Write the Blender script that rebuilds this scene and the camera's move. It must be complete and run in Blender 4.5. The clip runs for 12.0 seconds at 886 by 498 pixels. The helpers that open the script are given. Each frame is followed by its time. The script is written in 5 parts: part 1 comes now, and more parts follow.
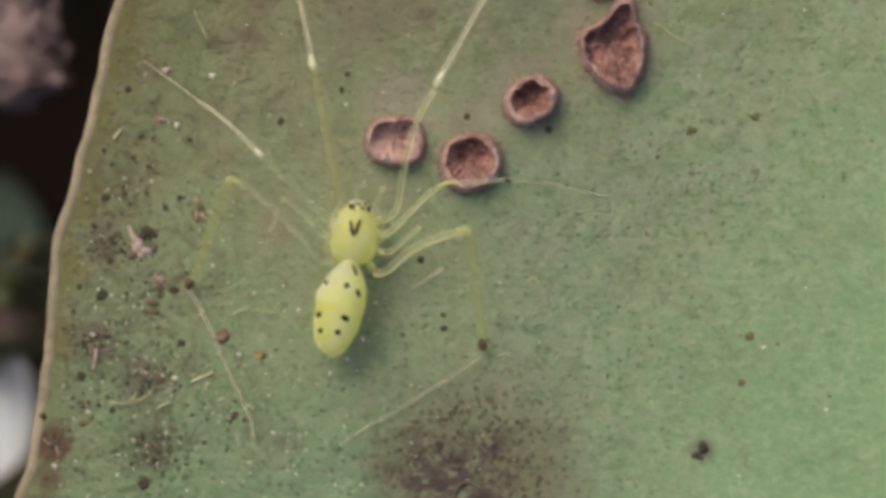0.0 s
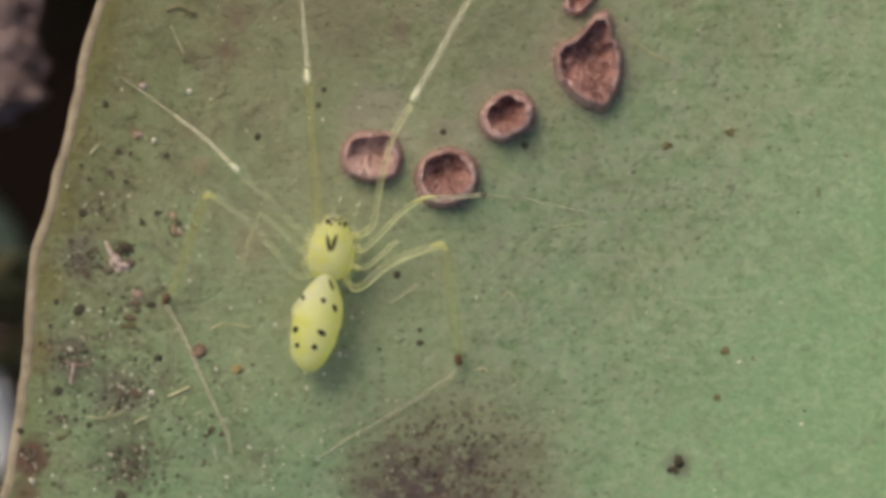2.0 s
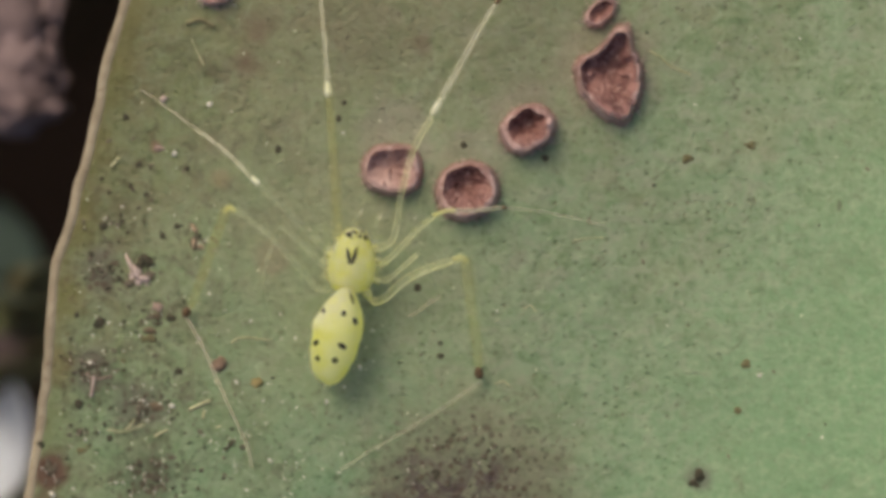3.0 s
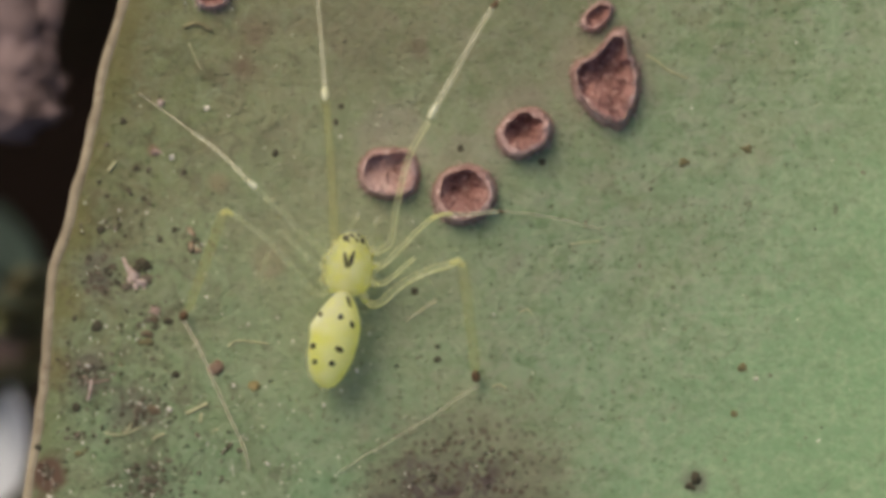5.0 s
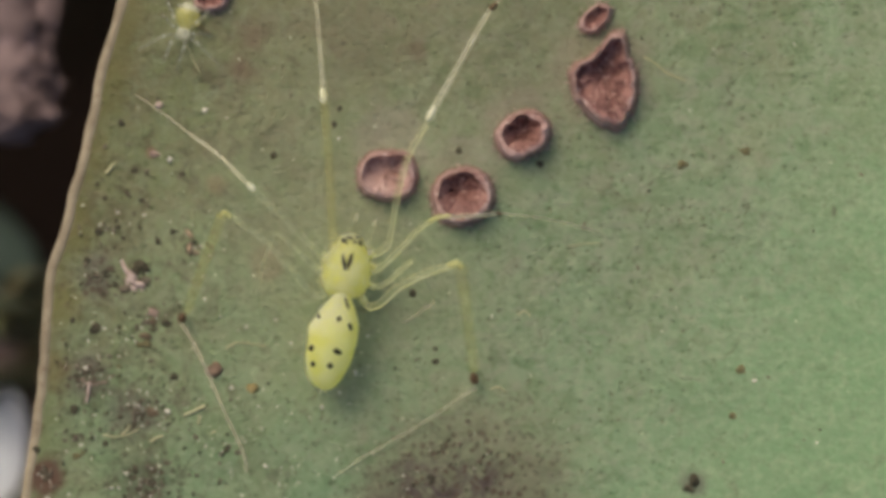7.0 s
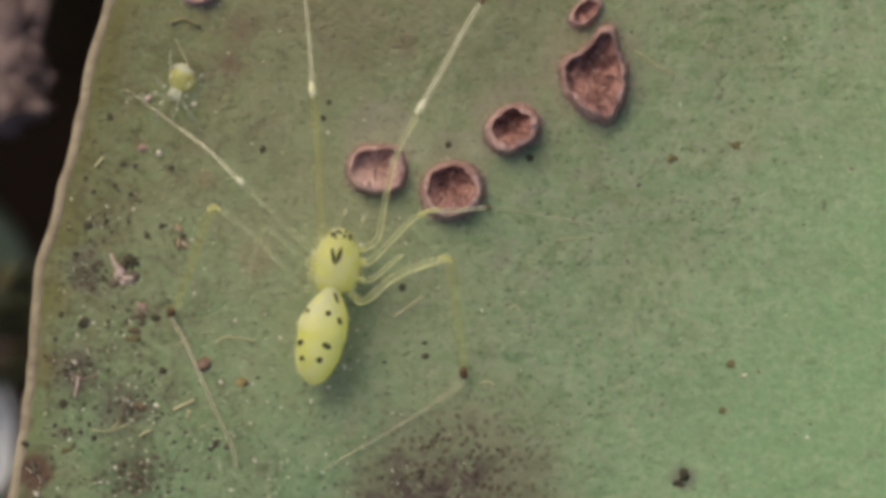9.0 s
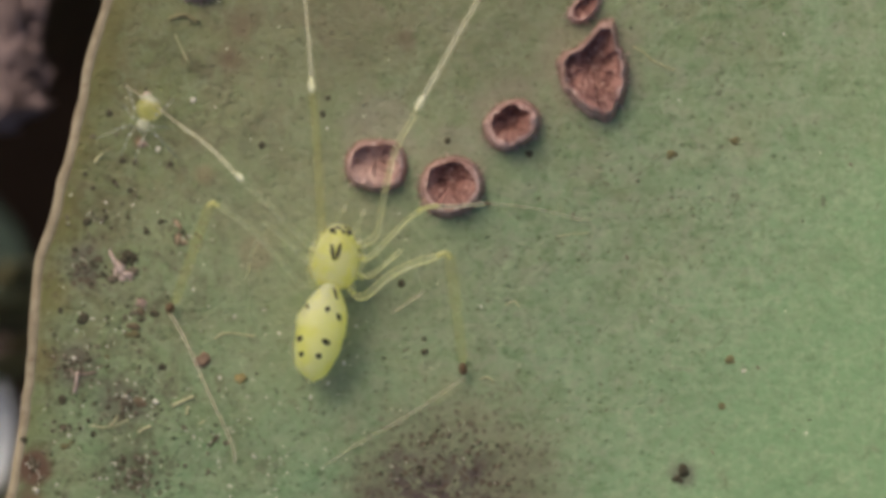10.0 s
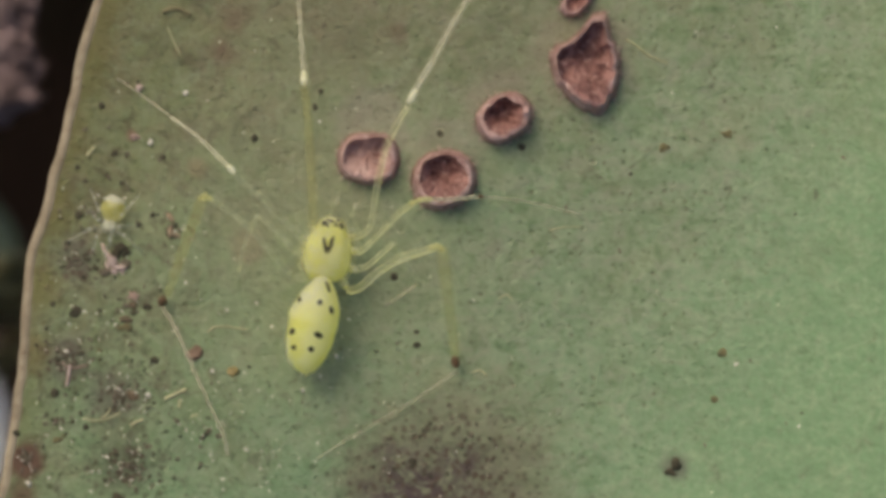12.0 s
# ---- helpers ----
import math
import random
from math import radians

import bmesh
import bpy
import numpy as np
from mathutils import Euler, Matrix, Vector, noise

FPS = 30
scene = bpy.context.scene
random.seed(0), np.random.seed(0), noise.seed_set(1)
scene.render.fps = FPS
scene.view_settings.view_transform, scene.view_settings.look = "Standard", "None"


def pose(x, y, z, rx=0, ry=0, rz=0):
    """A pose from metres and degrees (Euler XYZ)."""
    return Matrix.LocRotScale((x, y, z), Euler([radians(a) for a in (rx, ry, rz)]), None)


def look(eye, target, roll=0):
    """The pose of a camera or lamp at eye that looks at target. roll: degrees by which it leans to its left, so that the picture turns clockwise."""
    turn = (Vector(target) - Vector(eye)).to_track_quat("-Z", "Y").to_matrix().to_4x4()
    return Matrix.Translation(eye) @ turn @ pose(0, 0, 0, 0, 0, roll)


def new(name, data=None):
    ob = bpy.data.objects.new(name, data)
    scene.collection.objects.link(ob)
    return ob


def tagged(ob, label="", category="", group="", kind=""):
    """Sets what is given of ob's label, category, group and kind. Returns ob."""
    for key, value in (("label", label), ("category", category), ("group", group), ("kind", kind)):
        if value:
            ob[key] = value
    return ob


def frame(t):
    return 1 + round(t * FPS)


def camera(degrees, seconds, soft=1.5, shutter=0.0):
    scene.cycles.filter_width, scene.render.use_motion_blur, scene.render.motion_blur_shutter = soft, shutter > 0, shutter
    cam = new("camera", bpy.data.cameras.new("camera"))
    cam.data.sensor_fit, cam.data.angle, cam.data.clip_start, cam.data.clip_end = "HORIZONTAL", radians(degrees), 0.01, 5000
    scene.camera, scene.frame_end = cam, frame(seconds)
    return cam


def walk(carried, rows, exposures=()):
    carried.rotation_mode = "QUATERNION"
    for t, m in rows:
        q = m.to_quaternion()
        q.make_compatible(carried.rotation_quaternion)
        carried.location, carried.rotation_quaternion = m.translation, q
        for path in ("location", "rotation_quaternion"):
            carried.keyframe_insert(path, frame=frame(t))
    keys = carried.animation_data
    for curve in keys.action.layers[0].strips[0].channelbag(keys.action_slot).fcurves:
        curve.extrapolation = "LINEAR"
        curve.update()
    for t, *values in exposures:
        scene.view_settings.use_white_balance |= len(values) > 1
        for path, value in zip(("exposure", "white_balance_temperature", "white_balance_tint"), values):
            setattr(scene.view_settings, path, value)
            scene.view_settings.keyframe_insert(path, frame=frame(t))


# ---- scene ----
from mathutils.bvhtree import BVHTree

MM = 0.001
FAR = 150.0          # camera height over the leaf, mm
LEAF_Z = 90.0        # leaf surface over the soil, mm
WIDE = 31.36         # breadth of leaf in view, mm
LENS = 2 * math.degrees(math.atan(WIDE / 2 / FAR))
PX = 0.02            # mm of leaf per step of the drift table below
FOCAL = FAR / PX

cam = camera(LENS, 12.0, soft=4.3)
cam.data.dof.use_dof = True
cam.data.dof.focus_distance = (FAR - 1.1) * MM
cam.data.dof.aperture_fstop = 27.0

# hand tremor: seconds, drift right, drift down (steps of PX), nearing in parts of FAR
DRIFT = [
    (0.0, 15.1, -54.6, 0.0028), (0.1, 21, -56, 0.0026), (0.2, 25, -42, 0.0024), (0.3, 50, -45, 0.0022), (0.4, 46, -51, 0.0021),
    (0.5, 41.9, -47.4, 0.0021), (0.6, -12, -43, 0.002), (0.7, 0, -43, 0.0015), (0.8, 4, -54, 0.001), (0.9, 20, -46, 0.0008),
    (1.0, 12.3, -31.7, 0.0006), (1.1, 15, -36, 0.0008), (1.2, 10, -37, 0.001), (1.3, 3, -31, 0.0012), (1.4, 3, -31, 0.0013),
    (1.5, 0.4, -35.3, 0.0013), (1.6, 17, -39, 0.001), (1.7, 16, -32, 0.0008), (1.8, 12, -36, 0.0005), (1.9, 0, -35, 0.0002),
    (2.0, -26.8, -28.0, 0.0), (2.1, -12, -40, 0.0), (2.2, -16, -39, 0.0), (2.3, -1, -27, 0.0002), (2.4, 15, -19, 0.0003),
    (2.5, 14.1, -9.3, 0.0004), (2.6, 14, -5, 0.0005), (2.7, -1, -7, 0.0006), (2.8, -2, -12, 0.0007), (2.9, 3, -14, 0.0007),
    (3.0, 9.4, -4.8, 0.0007), (3.1, 13, -6, 0.0006), (3.2, 11, -6, 0.0005), (3.7, 8, -4, 0.0), (4.2, 6, -2, -0.0005),
    (4.8, 4, 0, -0.001), (5.0, 3.9, 1.5, -0.001), (5.5, 0.0, 0.0, 0.0), (6.0, 0.2, -1.9, 0.0002), (6.5, -1.5, -0.2, 0.0),
    (7.0, 0.8, 5.2, -0.0008), (7.1, -2, 6, -0.0008), (7.2, -10, 3.3, -0.0007), (7.7, -13, 0, -0.0002), (8.3, -15, -5, 0.0004),
    (8.8, -16, -9, 0.001), (9.0, -17.8, -5.2, 0.0011), (9.5, -16.7, -9.6, 0.0013), (10.0, -19.1, -12.4, 0.0011),
    (10.5, -17.8, -12.7, 0.0013), (11.0, -23.2, -15.8, 0.0015), (11.5, -32.0, -23.3, 0.0008), (12.0, -32.4, -24.6, 0.0015),
]
TURNED = 0.8         # share of the drift that is turning of the wrist, the rest is sliding


def hand(dx, dy, near):
    """The camera's pose for a drift of the picture."""
    side, up = -dx * PX * (1 - TURNED), dy * PX * (1 - TURNED)
    yaw, pitch = math.degrees(math.atan(dx * TURNED / FOCAL)), math.degrees(math.atan(dy * TURNED / FOCAL))
    return pose(side * MM, up * MM, (LEAF_Z + FAR * (1 - near)) * MM, pitch, yaw, 0)


walk(cam, [(t, hand(dx, dy, near)) for t, dx, dy, near in DRIFT], exposures=[(0.0, 0.02), (6.0, -0.03), (12.0, -0.09)])

# ---- light ----
SUN = Vector((-0.40, 0.62, 0.80)).normalized()
world = bpy.data.worlds.new("sky")
scene.world = world
world.use_nodes = True
tree = world.node_tree
sky = tree.nodes.new("ShaderNodeTexSky")
sky.sky_type, sky.sun_disc = "NISHITA", False
sky.sun_elevation = math.asin(SUN.z)
sky.sun_rotation = math.atan2(SUN.x, SUN.y)
sky.air_density, sky.dust_density = 1.0, 6.0
tree.links.new(sky.outputs[0], tree.nodes["Background"].inputs[0])
tree.nodes["Background"].inputs[1].default_value = 0.125
sun = new("sun", bpy.data.lights.new("sun", "SUN"))
sun.data.energy, sun.data.angle, sun.data.color = 0.93, radians(38), (1.0, 0.91, 0.65)
sun.matrix_world = look(SUN * 2, (0, 0, 0))


# ---- materials ----
def lin(r, g, b):
    """Linear colour from 0-255 values."""
    return tuple(((c / 255 + 0.055) / 1.055) ** 2.4 if c > 10 else c / 255 / 12.92 for c in (r, g, b)) + (1.0,)


class Nodes:
    """Small helper to write node trees."""

    def __init__(self, name, ready=None):
        self.m = ready or bpy.data.materials.new(name)
        self.m.use_nodes = True
        self.t = self.m.node_tree
        self.b = self.t.nodes["Principled BSDF"]
        self.out = self.t.nodes["Material Output"]
        self.co = self.t.nodes.new("ShaderNodeTexCoord").outputs["Object"]

    def node(self, kind, **sets):
        n = self.t.nodes.new(kind)
        for k, v in sets.items():
            if k == "operation":
                n.operation = v
            elif k == "blend":
                n.data_type, n.blend_type = "RGBA", v
            elif k == "feature":
                n.feature = v
        return n

    def link(self, a, b):
        if hasattr(a, "is_linked"):
            self.t.links.new(a, b)
        else:
            b.default_value = a

    def math(self, op, a, b=0.5, c=0.5, clamp=False):
        n = self.node("ShaderNodeMath", operation=op)
        n.use_clamp = clamp
        for v, s in zip((a, b, c), n.inputs):
            self.link(v, s)
        return n.outputs[0]

    def mapped(self, scale=(1, 1, 1), rot=(0, 0, 0), move=(0, 0, 0)):
        n = self.node("ShaderNodeMapping")
        self.link(self.co, n.inputs[0])
        n.inputs["Location"].default_value, n.inputs["Rotation"].default_value, n.inputs["Scale"].default_value = move, rot, scale
        return n.outputs[0]

    def noise(self, size, detail=4, rough=0.55, co=None, warp=0.0):
        """Noise with cells of that many mm."""
        n = self.node("ShaderNodeTexNoise")
        self.link(co or self.co, n.inputs["Vector"])
        n.inputs["Scale"].default_value, n.inputs["Detail"].default_value = 1000.0 / size, detail
        n.inputs["Roughness"].default_value, n.inputs["Distortion"].default_value = rough, warp
        return n.outputs[0]

    def cells(self, size, feature="F1", co=None, jitter=1.0, flat=False):
        n = self.node("ShaderNodeTexVoronoi", feature=feature)
        if flat:
            n.voronoi_dimensions = "2D"
        self.link(co or self.co, n.inputs["Vector"])
        n.inputs["Scale"].default_value = 1000.0 / size
        n.inputs["Randomness"].default_value = jitter
        return n

    def warped(self, size, mm):
        """The coordinates pushed about by a noise of that size, by up to mm."""
        t = self.node("ShaderNodeTexNoise")
        self.link(self.co, t.inputs["Vector"])
        t.inputs["Scale"].default_value, t.inputs["Detail"].default_value = 1000.0 / size, 3
        v = self.node("ShaderNodeVectorMath", operation="MULTIPLY_ADD")
        self.link(t.outputs["Color"], v.inputs[0])
        v.inputs[1].default_value = (2 * mm * MM,) * 3
        self.link(self.co, v.inputs[2])
        return v.outputs[0]

    def step(self, v, lo, hi):
        """0 below lo, 1 above hi."""
        n = self.node("ShaderNodeMapRange")
        n.interpolation_type = "SMOOTHSTEP"
        self.link(v, n.inputs[0])
        if lo < hi:
            n.inputs[1].default_value, n.inputs[2].default_value = lo, hi
        else:
            n.inputs[1].default_value, n.inputs[2].default_value = hi, lo
            n.inputs[3].default_value, n.inputs[4].default_value = 1.0, 0.0
        return n.outputs[0]

    def mix(self, f, a, b, blend="MIX"):
        n = self.node("ShaderNodeMix", blend=blend)
        self.link(f, n.inputs[0])
        self.link(a, n.inputs[6])
        self.link(b, n.inputs[7])
        return n.outputs[2]

    def bump(self, height, strength=0.4, mm=0.05, under=None):
        n = self.node("ShaderNodeBump")
        n.inputs["Strength"].default_value, n.inputs["Distance"].default_value = strength, mm * MM
        self.link(height, n.inputs["Height"])
        if under:
            self.link(under, n.inputs["Normal"])
        return n.outputs[0]

    def done(self, colour, rough=0.5, normal=None, spec=0.5, **more):
        self.link(colour, self.b.inputs["Base Color"])
        self.link(rough, self.b.inputs["Roughness"])
        self.b.inputs["Specular IOR Level"].default_value = spec
        if normal:
            self.link(normal, self.b.inputs["Normal"])
        for k, v in more.items():
            self.b.inputs[k.replace("_", " ").title()].default_value = v
        return self.m


def spot_mask(n, x, y, r, soft, ragged=0.5, size=1.0):
    """A stain of radius r (mm) with a ragged outline."""
    d = n.node("ShaderNodeVectorMath", operation="DISTANCE")
    flat = n.mapped((1, 1, 0))
    n.link(flat, d.inputs[0])
    d.inputs[1].default_value = (x * MM, y * MM, 0)
    v = n.math("MULTIPLY", d.outputs[1 if len(d.outputs) > 1 else 0], 1000.0)
    v = n.math("ADD", v, n.math("MULTIPLY", n.math("SUBTRACT", n.noise(size, 5, 0.65), 0.5), r * ragged * 2))
    return n.step(v, r + soft, r - soft)


def leaf_material():
    n = Nodes("leaf_skin")
    xyz = n.node("ShaderNodeSeparateXYZ")
    n.link(n.co, xyz.inputs[0])
    x, y = n.math("MULTIPLY", xyz.outputs[0], 1000.0), n.math("MULTIPLY", xyz.outputs[1], 1000.0)
    # a fresh green part passes into an older, browner part
    age = n.math("ADD", n.math("MULTIPLY", y, 0.040), n.math("MULTIPLY", x, -0.023))
    age = n.math("ADD", age, n.math("MULTIPLY", n.math("SUBTRACT", n.noise(5.0, 4, 0.6), 0.5), 1.0))
    old = n.step(age, -0.45, 0.55)
    col = n.mix(old, LEAF_FRESH, LEAF_OLD)
    young = n.math("MULTIPLY_ADD", old, -0.65, 1.0)
    col = n.mix(n.math("MULTIPLY", n.step(n.noise(1.25, 3, 0.55, warp=0.8), 0.44, 0.62), n.math("MULTIPLY", old, 0.55)), col, LEAF_DRAB)
    # mottling at three sizes, calmer towards the middle of the blade
    calm = n.step(x, 5.0, -6.0)
    col = n.mix(n.math("MULTIPLY", n.step(n.noise(2.6, 6, 0.66, warp=0.6), 0.46, 0.66), n.math("MULTIPLY", n.math("MULTIPLY_ADD", calm, 0.46, 0.02), n.math("MULTIPLY_ADD", n.step(y, -4.0, 2.5), 0.7, 0.3))), col, LEAF_BROWN)
    col = n.mix(n.math("MULTIPLY", n.step(n.noise(0.75, 6, 0.66, warp=1.2), 0.48, 0.66), n.math("MULTIPLY", young, 0.34)), col, LEAF_PALE)
    col = n.mix(n.math("MULTIPLY", n.step(n.noise(0.42, 5, 0.65, warp=0.8), 0.50, 0.68), n.math("MULTIPLY_ADD", calm, 0.16, 0.26)), col, LEAF_DEEP)
    col = n.mix(n.math("MULTIPLY", n.step(n.noise(0.24, 4, 0.6, warp=0.5), 0.50, 0.66), n.math("MULTIPLY", young, 0.38)), col, LEAF_PALE)
    col = n.mix(n.math("MULTIPLY", n.step(n.noise(0.20, 4, 0.6, warp=1.5), 0.54, 0.68), n.math("MULTIPLY_ADD", calm, -0.06, 0.20)), col, LEAF_DEEP)
    # a dull grey bloom in patches
    across = n.math("ADD", x, n.math("MULTIPLY", y, -0.6))
    hazy = n.math("MULTIPLY", n.math("MULTIPLY_ADD", n.step(x, -8.0, 2.0), 0.75, 0.25), n.step(across, 16.5, 8.0))
    col = n.mix(n.math("MULTIPLY", hazy, 0.30), col, LEAF_BLOOM)
    bloom = n.math("MULTIPLY", n.step(n.noise(1.1, 6, 0.68, warp=1.6), 0.46, 0.64), n.math("MULTIPLY_ADD", hazy, 0.8, 0.2))
    col = n.mix(n.math("MULTIPLY", bloom, 0.46), col, LEAF_BLOOM)
    # ashen and mossy patches, about a millimetre across
    ash = n.step(n.noise(0.85, 5, 0.62, n.mapped((0.7, 1.0, 1.0), (0, 0, radians(-12)), (0.003, 0.001, 0)), warp=1.2), 0.50, 0.62)
    col = n.mix(n.math("MULTIPLY", ash, n.math("MULTIPLY_ADD", hazy, 0.34, 0.06)), col, LEAF_ASH)
    moss = n.step(n.noise(0.60, 5, 0.62, n.mapped((0.7, 1.0, 1.0), (0, 0, radians(20)), (0.001, 0.007, 0)), warp=1.0), 0.51, 0.64)
    col = n.mix(n.math("MULTIPLY", moss, n.math("MULTIPLY_ADD", hazy, 0.34, 0.10)), col, LEAF_MOSS)
    rust = n.step(n.noise(2.4, 4, 0.6, n.mapped((1, 1, 1), (0, 0, 0), (0.011, 0.004, 0)), warp=0.8), 0.56, 0.70)
    col = n.mix(n.math("MULTIPLY", rust, n.math("MULTIPLY_ADD", n.step(y, -4.0, 2.5), 0.14, 0.08)), col, LEAF_DRAB)
    # fine pale threads of the skin
    thread = n.cells(0.50, "DISTANCE_TO_EDGE", n.warped(0.35, 0.22))
    strand = n.math("MULTIPLY", n.step(thread.outputs["Distance"], 0.09, 0.0), n.step(n.noise(0.9, 3), 0.46, 0.62))
    col = n.mix(n.math("MULTIPLY", strand, n.math("MULTIPLY_ADD", hazy, 0.34, 0.14)), col, LEAF_PALE)
    # short pale wrinkles of the skin
    wrinkle = n.cells(0.62, "DISTANCE_TO_EDGE", n.mapped((0.6, 1.0, 1.0), (0, 0, radians(14))))
    web = n.math("MULTIPLY", n.step(wrinkle.outputs["Distance"], 0.10, 0.01), n.step(n.noise(1.3, 3), 0.52, 0.66))
    col = n.mix(n.math("MULTIPLY", web, 0.34), col, LEAF_PALE)
    # brown sooty blotches, thick on the old part near the margin
    sooty = n.math("ADD", n.noise(0.85, 7, 0.7, warp=0.9), n.math("MULTIPLY", n.step(x, 1.0, -14.0), 0.10))
    col = n.mix(n.math("MULTIPLY", n.step(sooty, 0.585, 0.71), n.math("MULTIPLY_ADD", n.step(y, -4.0, 2.5), 0.12, 0.50)), col, LEAF_SOOT)
    fleck = n.math("ADD", n.noise(0.48, 4, 0.6, warp=0.6), n.math("MULTIPLY", n.step(x, 0.0, -13.0), 0.07))
    col = n.mix(n.math("MULTIPLY", n.step(fleck, 0.62, 0.70), 0.22), col, LEAF_SOOT)
    # punctate glands: small sunken dots, dense in the middle of the blade
    cell = n.cells(0.36, flat=True, co=n.warped(0.5, 0.10), jitter=0.85)
    pick = n.node("ShaderNodeSeparateColor")
    n.link(cell.outputs["Color"], pick.inputs[0])
    size = n.math("MULTIPLY_ADD", pick.outputs[0], 0.15, 0.05)
    gland = n.step(n.math("SUBTRACT", cell.outputs["Distance"], size), 0.10, -0.06)
    there = n.math("MULTIPLY", n.step(pick.outputs[1], 0.12, 0.42), n.step(n.math("ADD", x, n.math("MULTIPLY", y, -0.5)), 17.5, 9.0))
    gland = n.math("MULTIPLY", gland, there)
    faint = n.math("MULTIPLY_ADD", pick.outputs[2], 0.38, 0.18)
    tone = n.mix(n.step(n.noise(0.9, 2), 0.48, 0.60), LEAF_GLAND, lin(84, 70, 50))
    col = n.mix(n.math("MULTIPLY", gland, n.math("MULTIPLY", faint, n.math("MULTIPLY_ADD", n.step(x, -6.0, 1.0), 0.25, 0.75))), col, tone)
    cell2 = n.cells(0.95, flat=True, co=n.warped(0.8, 0.2))
    some = n.node("ShaderNodeSeparateColor")
    n.link(cell2.outputs["Color"], some.inputs[0])
    dark = n.step(n.math("ADD", cell2.outputs["Distance"], n.math("MULTIPLY", some.outputs[0], 0.08)), 0.165, 0.07)
    dark = n.math("MULTIPLY", dark, n.math("MULTIPLY_ADD", some.outputs[1], 0.5, 0.35))
    col = n.mix(n.math("MULTIPLY", dark, n.math("MULTIPLY_ADD", n.step(x, 4.0, -4.0), 0.75, 0.15)), col, LEAF_GLAND)
    # soft brown clouds on the older half
    cloud = n.step(n.noise(1.7, 3, 0.55, n.mapped((1, 1, 1), (0, 0, 0), (0.004, 0.013, 0)), warp=0.5), 0.52, 0.68)
    col = n.mix(n.math("MULTIPLY", cloud, n.math("MULTIPLY", n.step(x, 2.0, -5.0), n.math("MULTIPLY_ADD", n.step(y, -3.0, 3.0), 0.26, 0.14))), col, LEAF_SOOT)
    # a yellowed strip along the margin
    bend = n.math("ADD", n.math("MULTIPLY", n.math("MAXIMUM", y, -0.3), 0.27), n.math("MULTIPLY", n.math("MINIMUM", y, -0.3), 0.11))
    inset = n.math("SUBTRACT", x, n.math("ADD", bend, -13.75))
    inset = n.math("ADD", inset, n.math("MULTIPLY", n.math("SUBTRACT", n.noise(1.2, 4, 0.6), 0.5), 1.6))
    col = n.mix(n.math("MULTIPLY", n.step(inset, 1.5, 0.1), n.math("MULTIPLY_ADD", n.step(y, -4.0, 1.0), 0.28, 0.34)), col, YELLOWED)
    # a broad darker olive fade towards the margin, deeper higher up the leaf
    col = n.mix(n.math("MULTIPLY", n.step(inset, 5.5, 0.0), n.math("MULTIPLY_ADD", n.step(y, -2.0, 4.0), 0.32, 0.08)), col, lin(96, 94, 56))
    # stains, and one pale patch that paints brightness round the spider
    for sx, sy, r, soft, depth, tone in SOOT_SPOTS + BROWN_SPOTS + HALOS + YELLOW_SPOTS:
        col = n.mix(n.math("MULTIPLY", spot_mask(n, sx, sy, r, soft), depth), col, tone)
    clump = n.math("MULTIPLY", n.step(n.noise(0.62, 5, 0.66, warp=0.8), 0.46, 0.58), spot_mask(n, 0.3, -9.1, 2.8, 1.7, 0.8, 1.6))
    col = n.mix(n.math("MULTIPLY", clump, 0.45), col, SOOT)
    for sx, sy, r in ((-0.65, -8.75, 1.35), (1.2, -8.4, 0.85), (0.3, -10.2, 1.8)):
        plum = n.math("MULTIPLY", n.step(n.noise(0.9, 5, 0.7, warp=0.9), 0.42, 0.58), spot_mask(n, sx, sy, r, 0.7, 0.9, 1.2))
        col = n.mix(n.math("MULTIPLY", plum, 0.80), col, lin(76, 60, 60))
    crowd = n.cells(0.40, flat=True, co=n.warped(0.5, 0.14))
    speckle = n.step(n.math("ADD", crowd.outputs["Distance"], n.math("MULTIPLY", n.noise(0.55, 4, 0.6), 0.70)), 0.68, 0.44)
    near = n.math("MAXIMUM", spot_mask(n, 0.8, -9.1, 3.5, 1.6, 0.6, 1.5), n.math("MULTIPLY", spot_mask(n, -10.8, -5.6, 1.6, 1.0, 0.7, 1.2), 0.7))
    for sx, sy, r in ((-10.4, -8.3, 1.4), (-12.3, -0.95, 1.1), (-12.7, -4.5, 1.0), (-8.9, 0.2, 0.7), (-10.5, -2.9, 0.7)):
        near = n.math("MAXIMUM", near, spot_mask(n, sx, sy, r, 0.8, 0.8, 1.2))
    col = n.mix(n.math("MULTIPLY", n.math("MULTIPLY", speckle, near), 0.76), col, lin(74, 56, 43))
    h = n.math("ADD", n.noise(0.30, 5, 0.65), n.math("MULTIPLY", n.noise(1.4, 3), 1.6))
    h = n.math("SUBTRACT", h, n.math("MULTIPLY", gland, 0.35))
    return n.done(col, n.math("MULTIPLY_ADD", n.noise(0.8, 3), 0.25, 0.38), n.bump(h, 0.7, 0.13), spec=0.3)


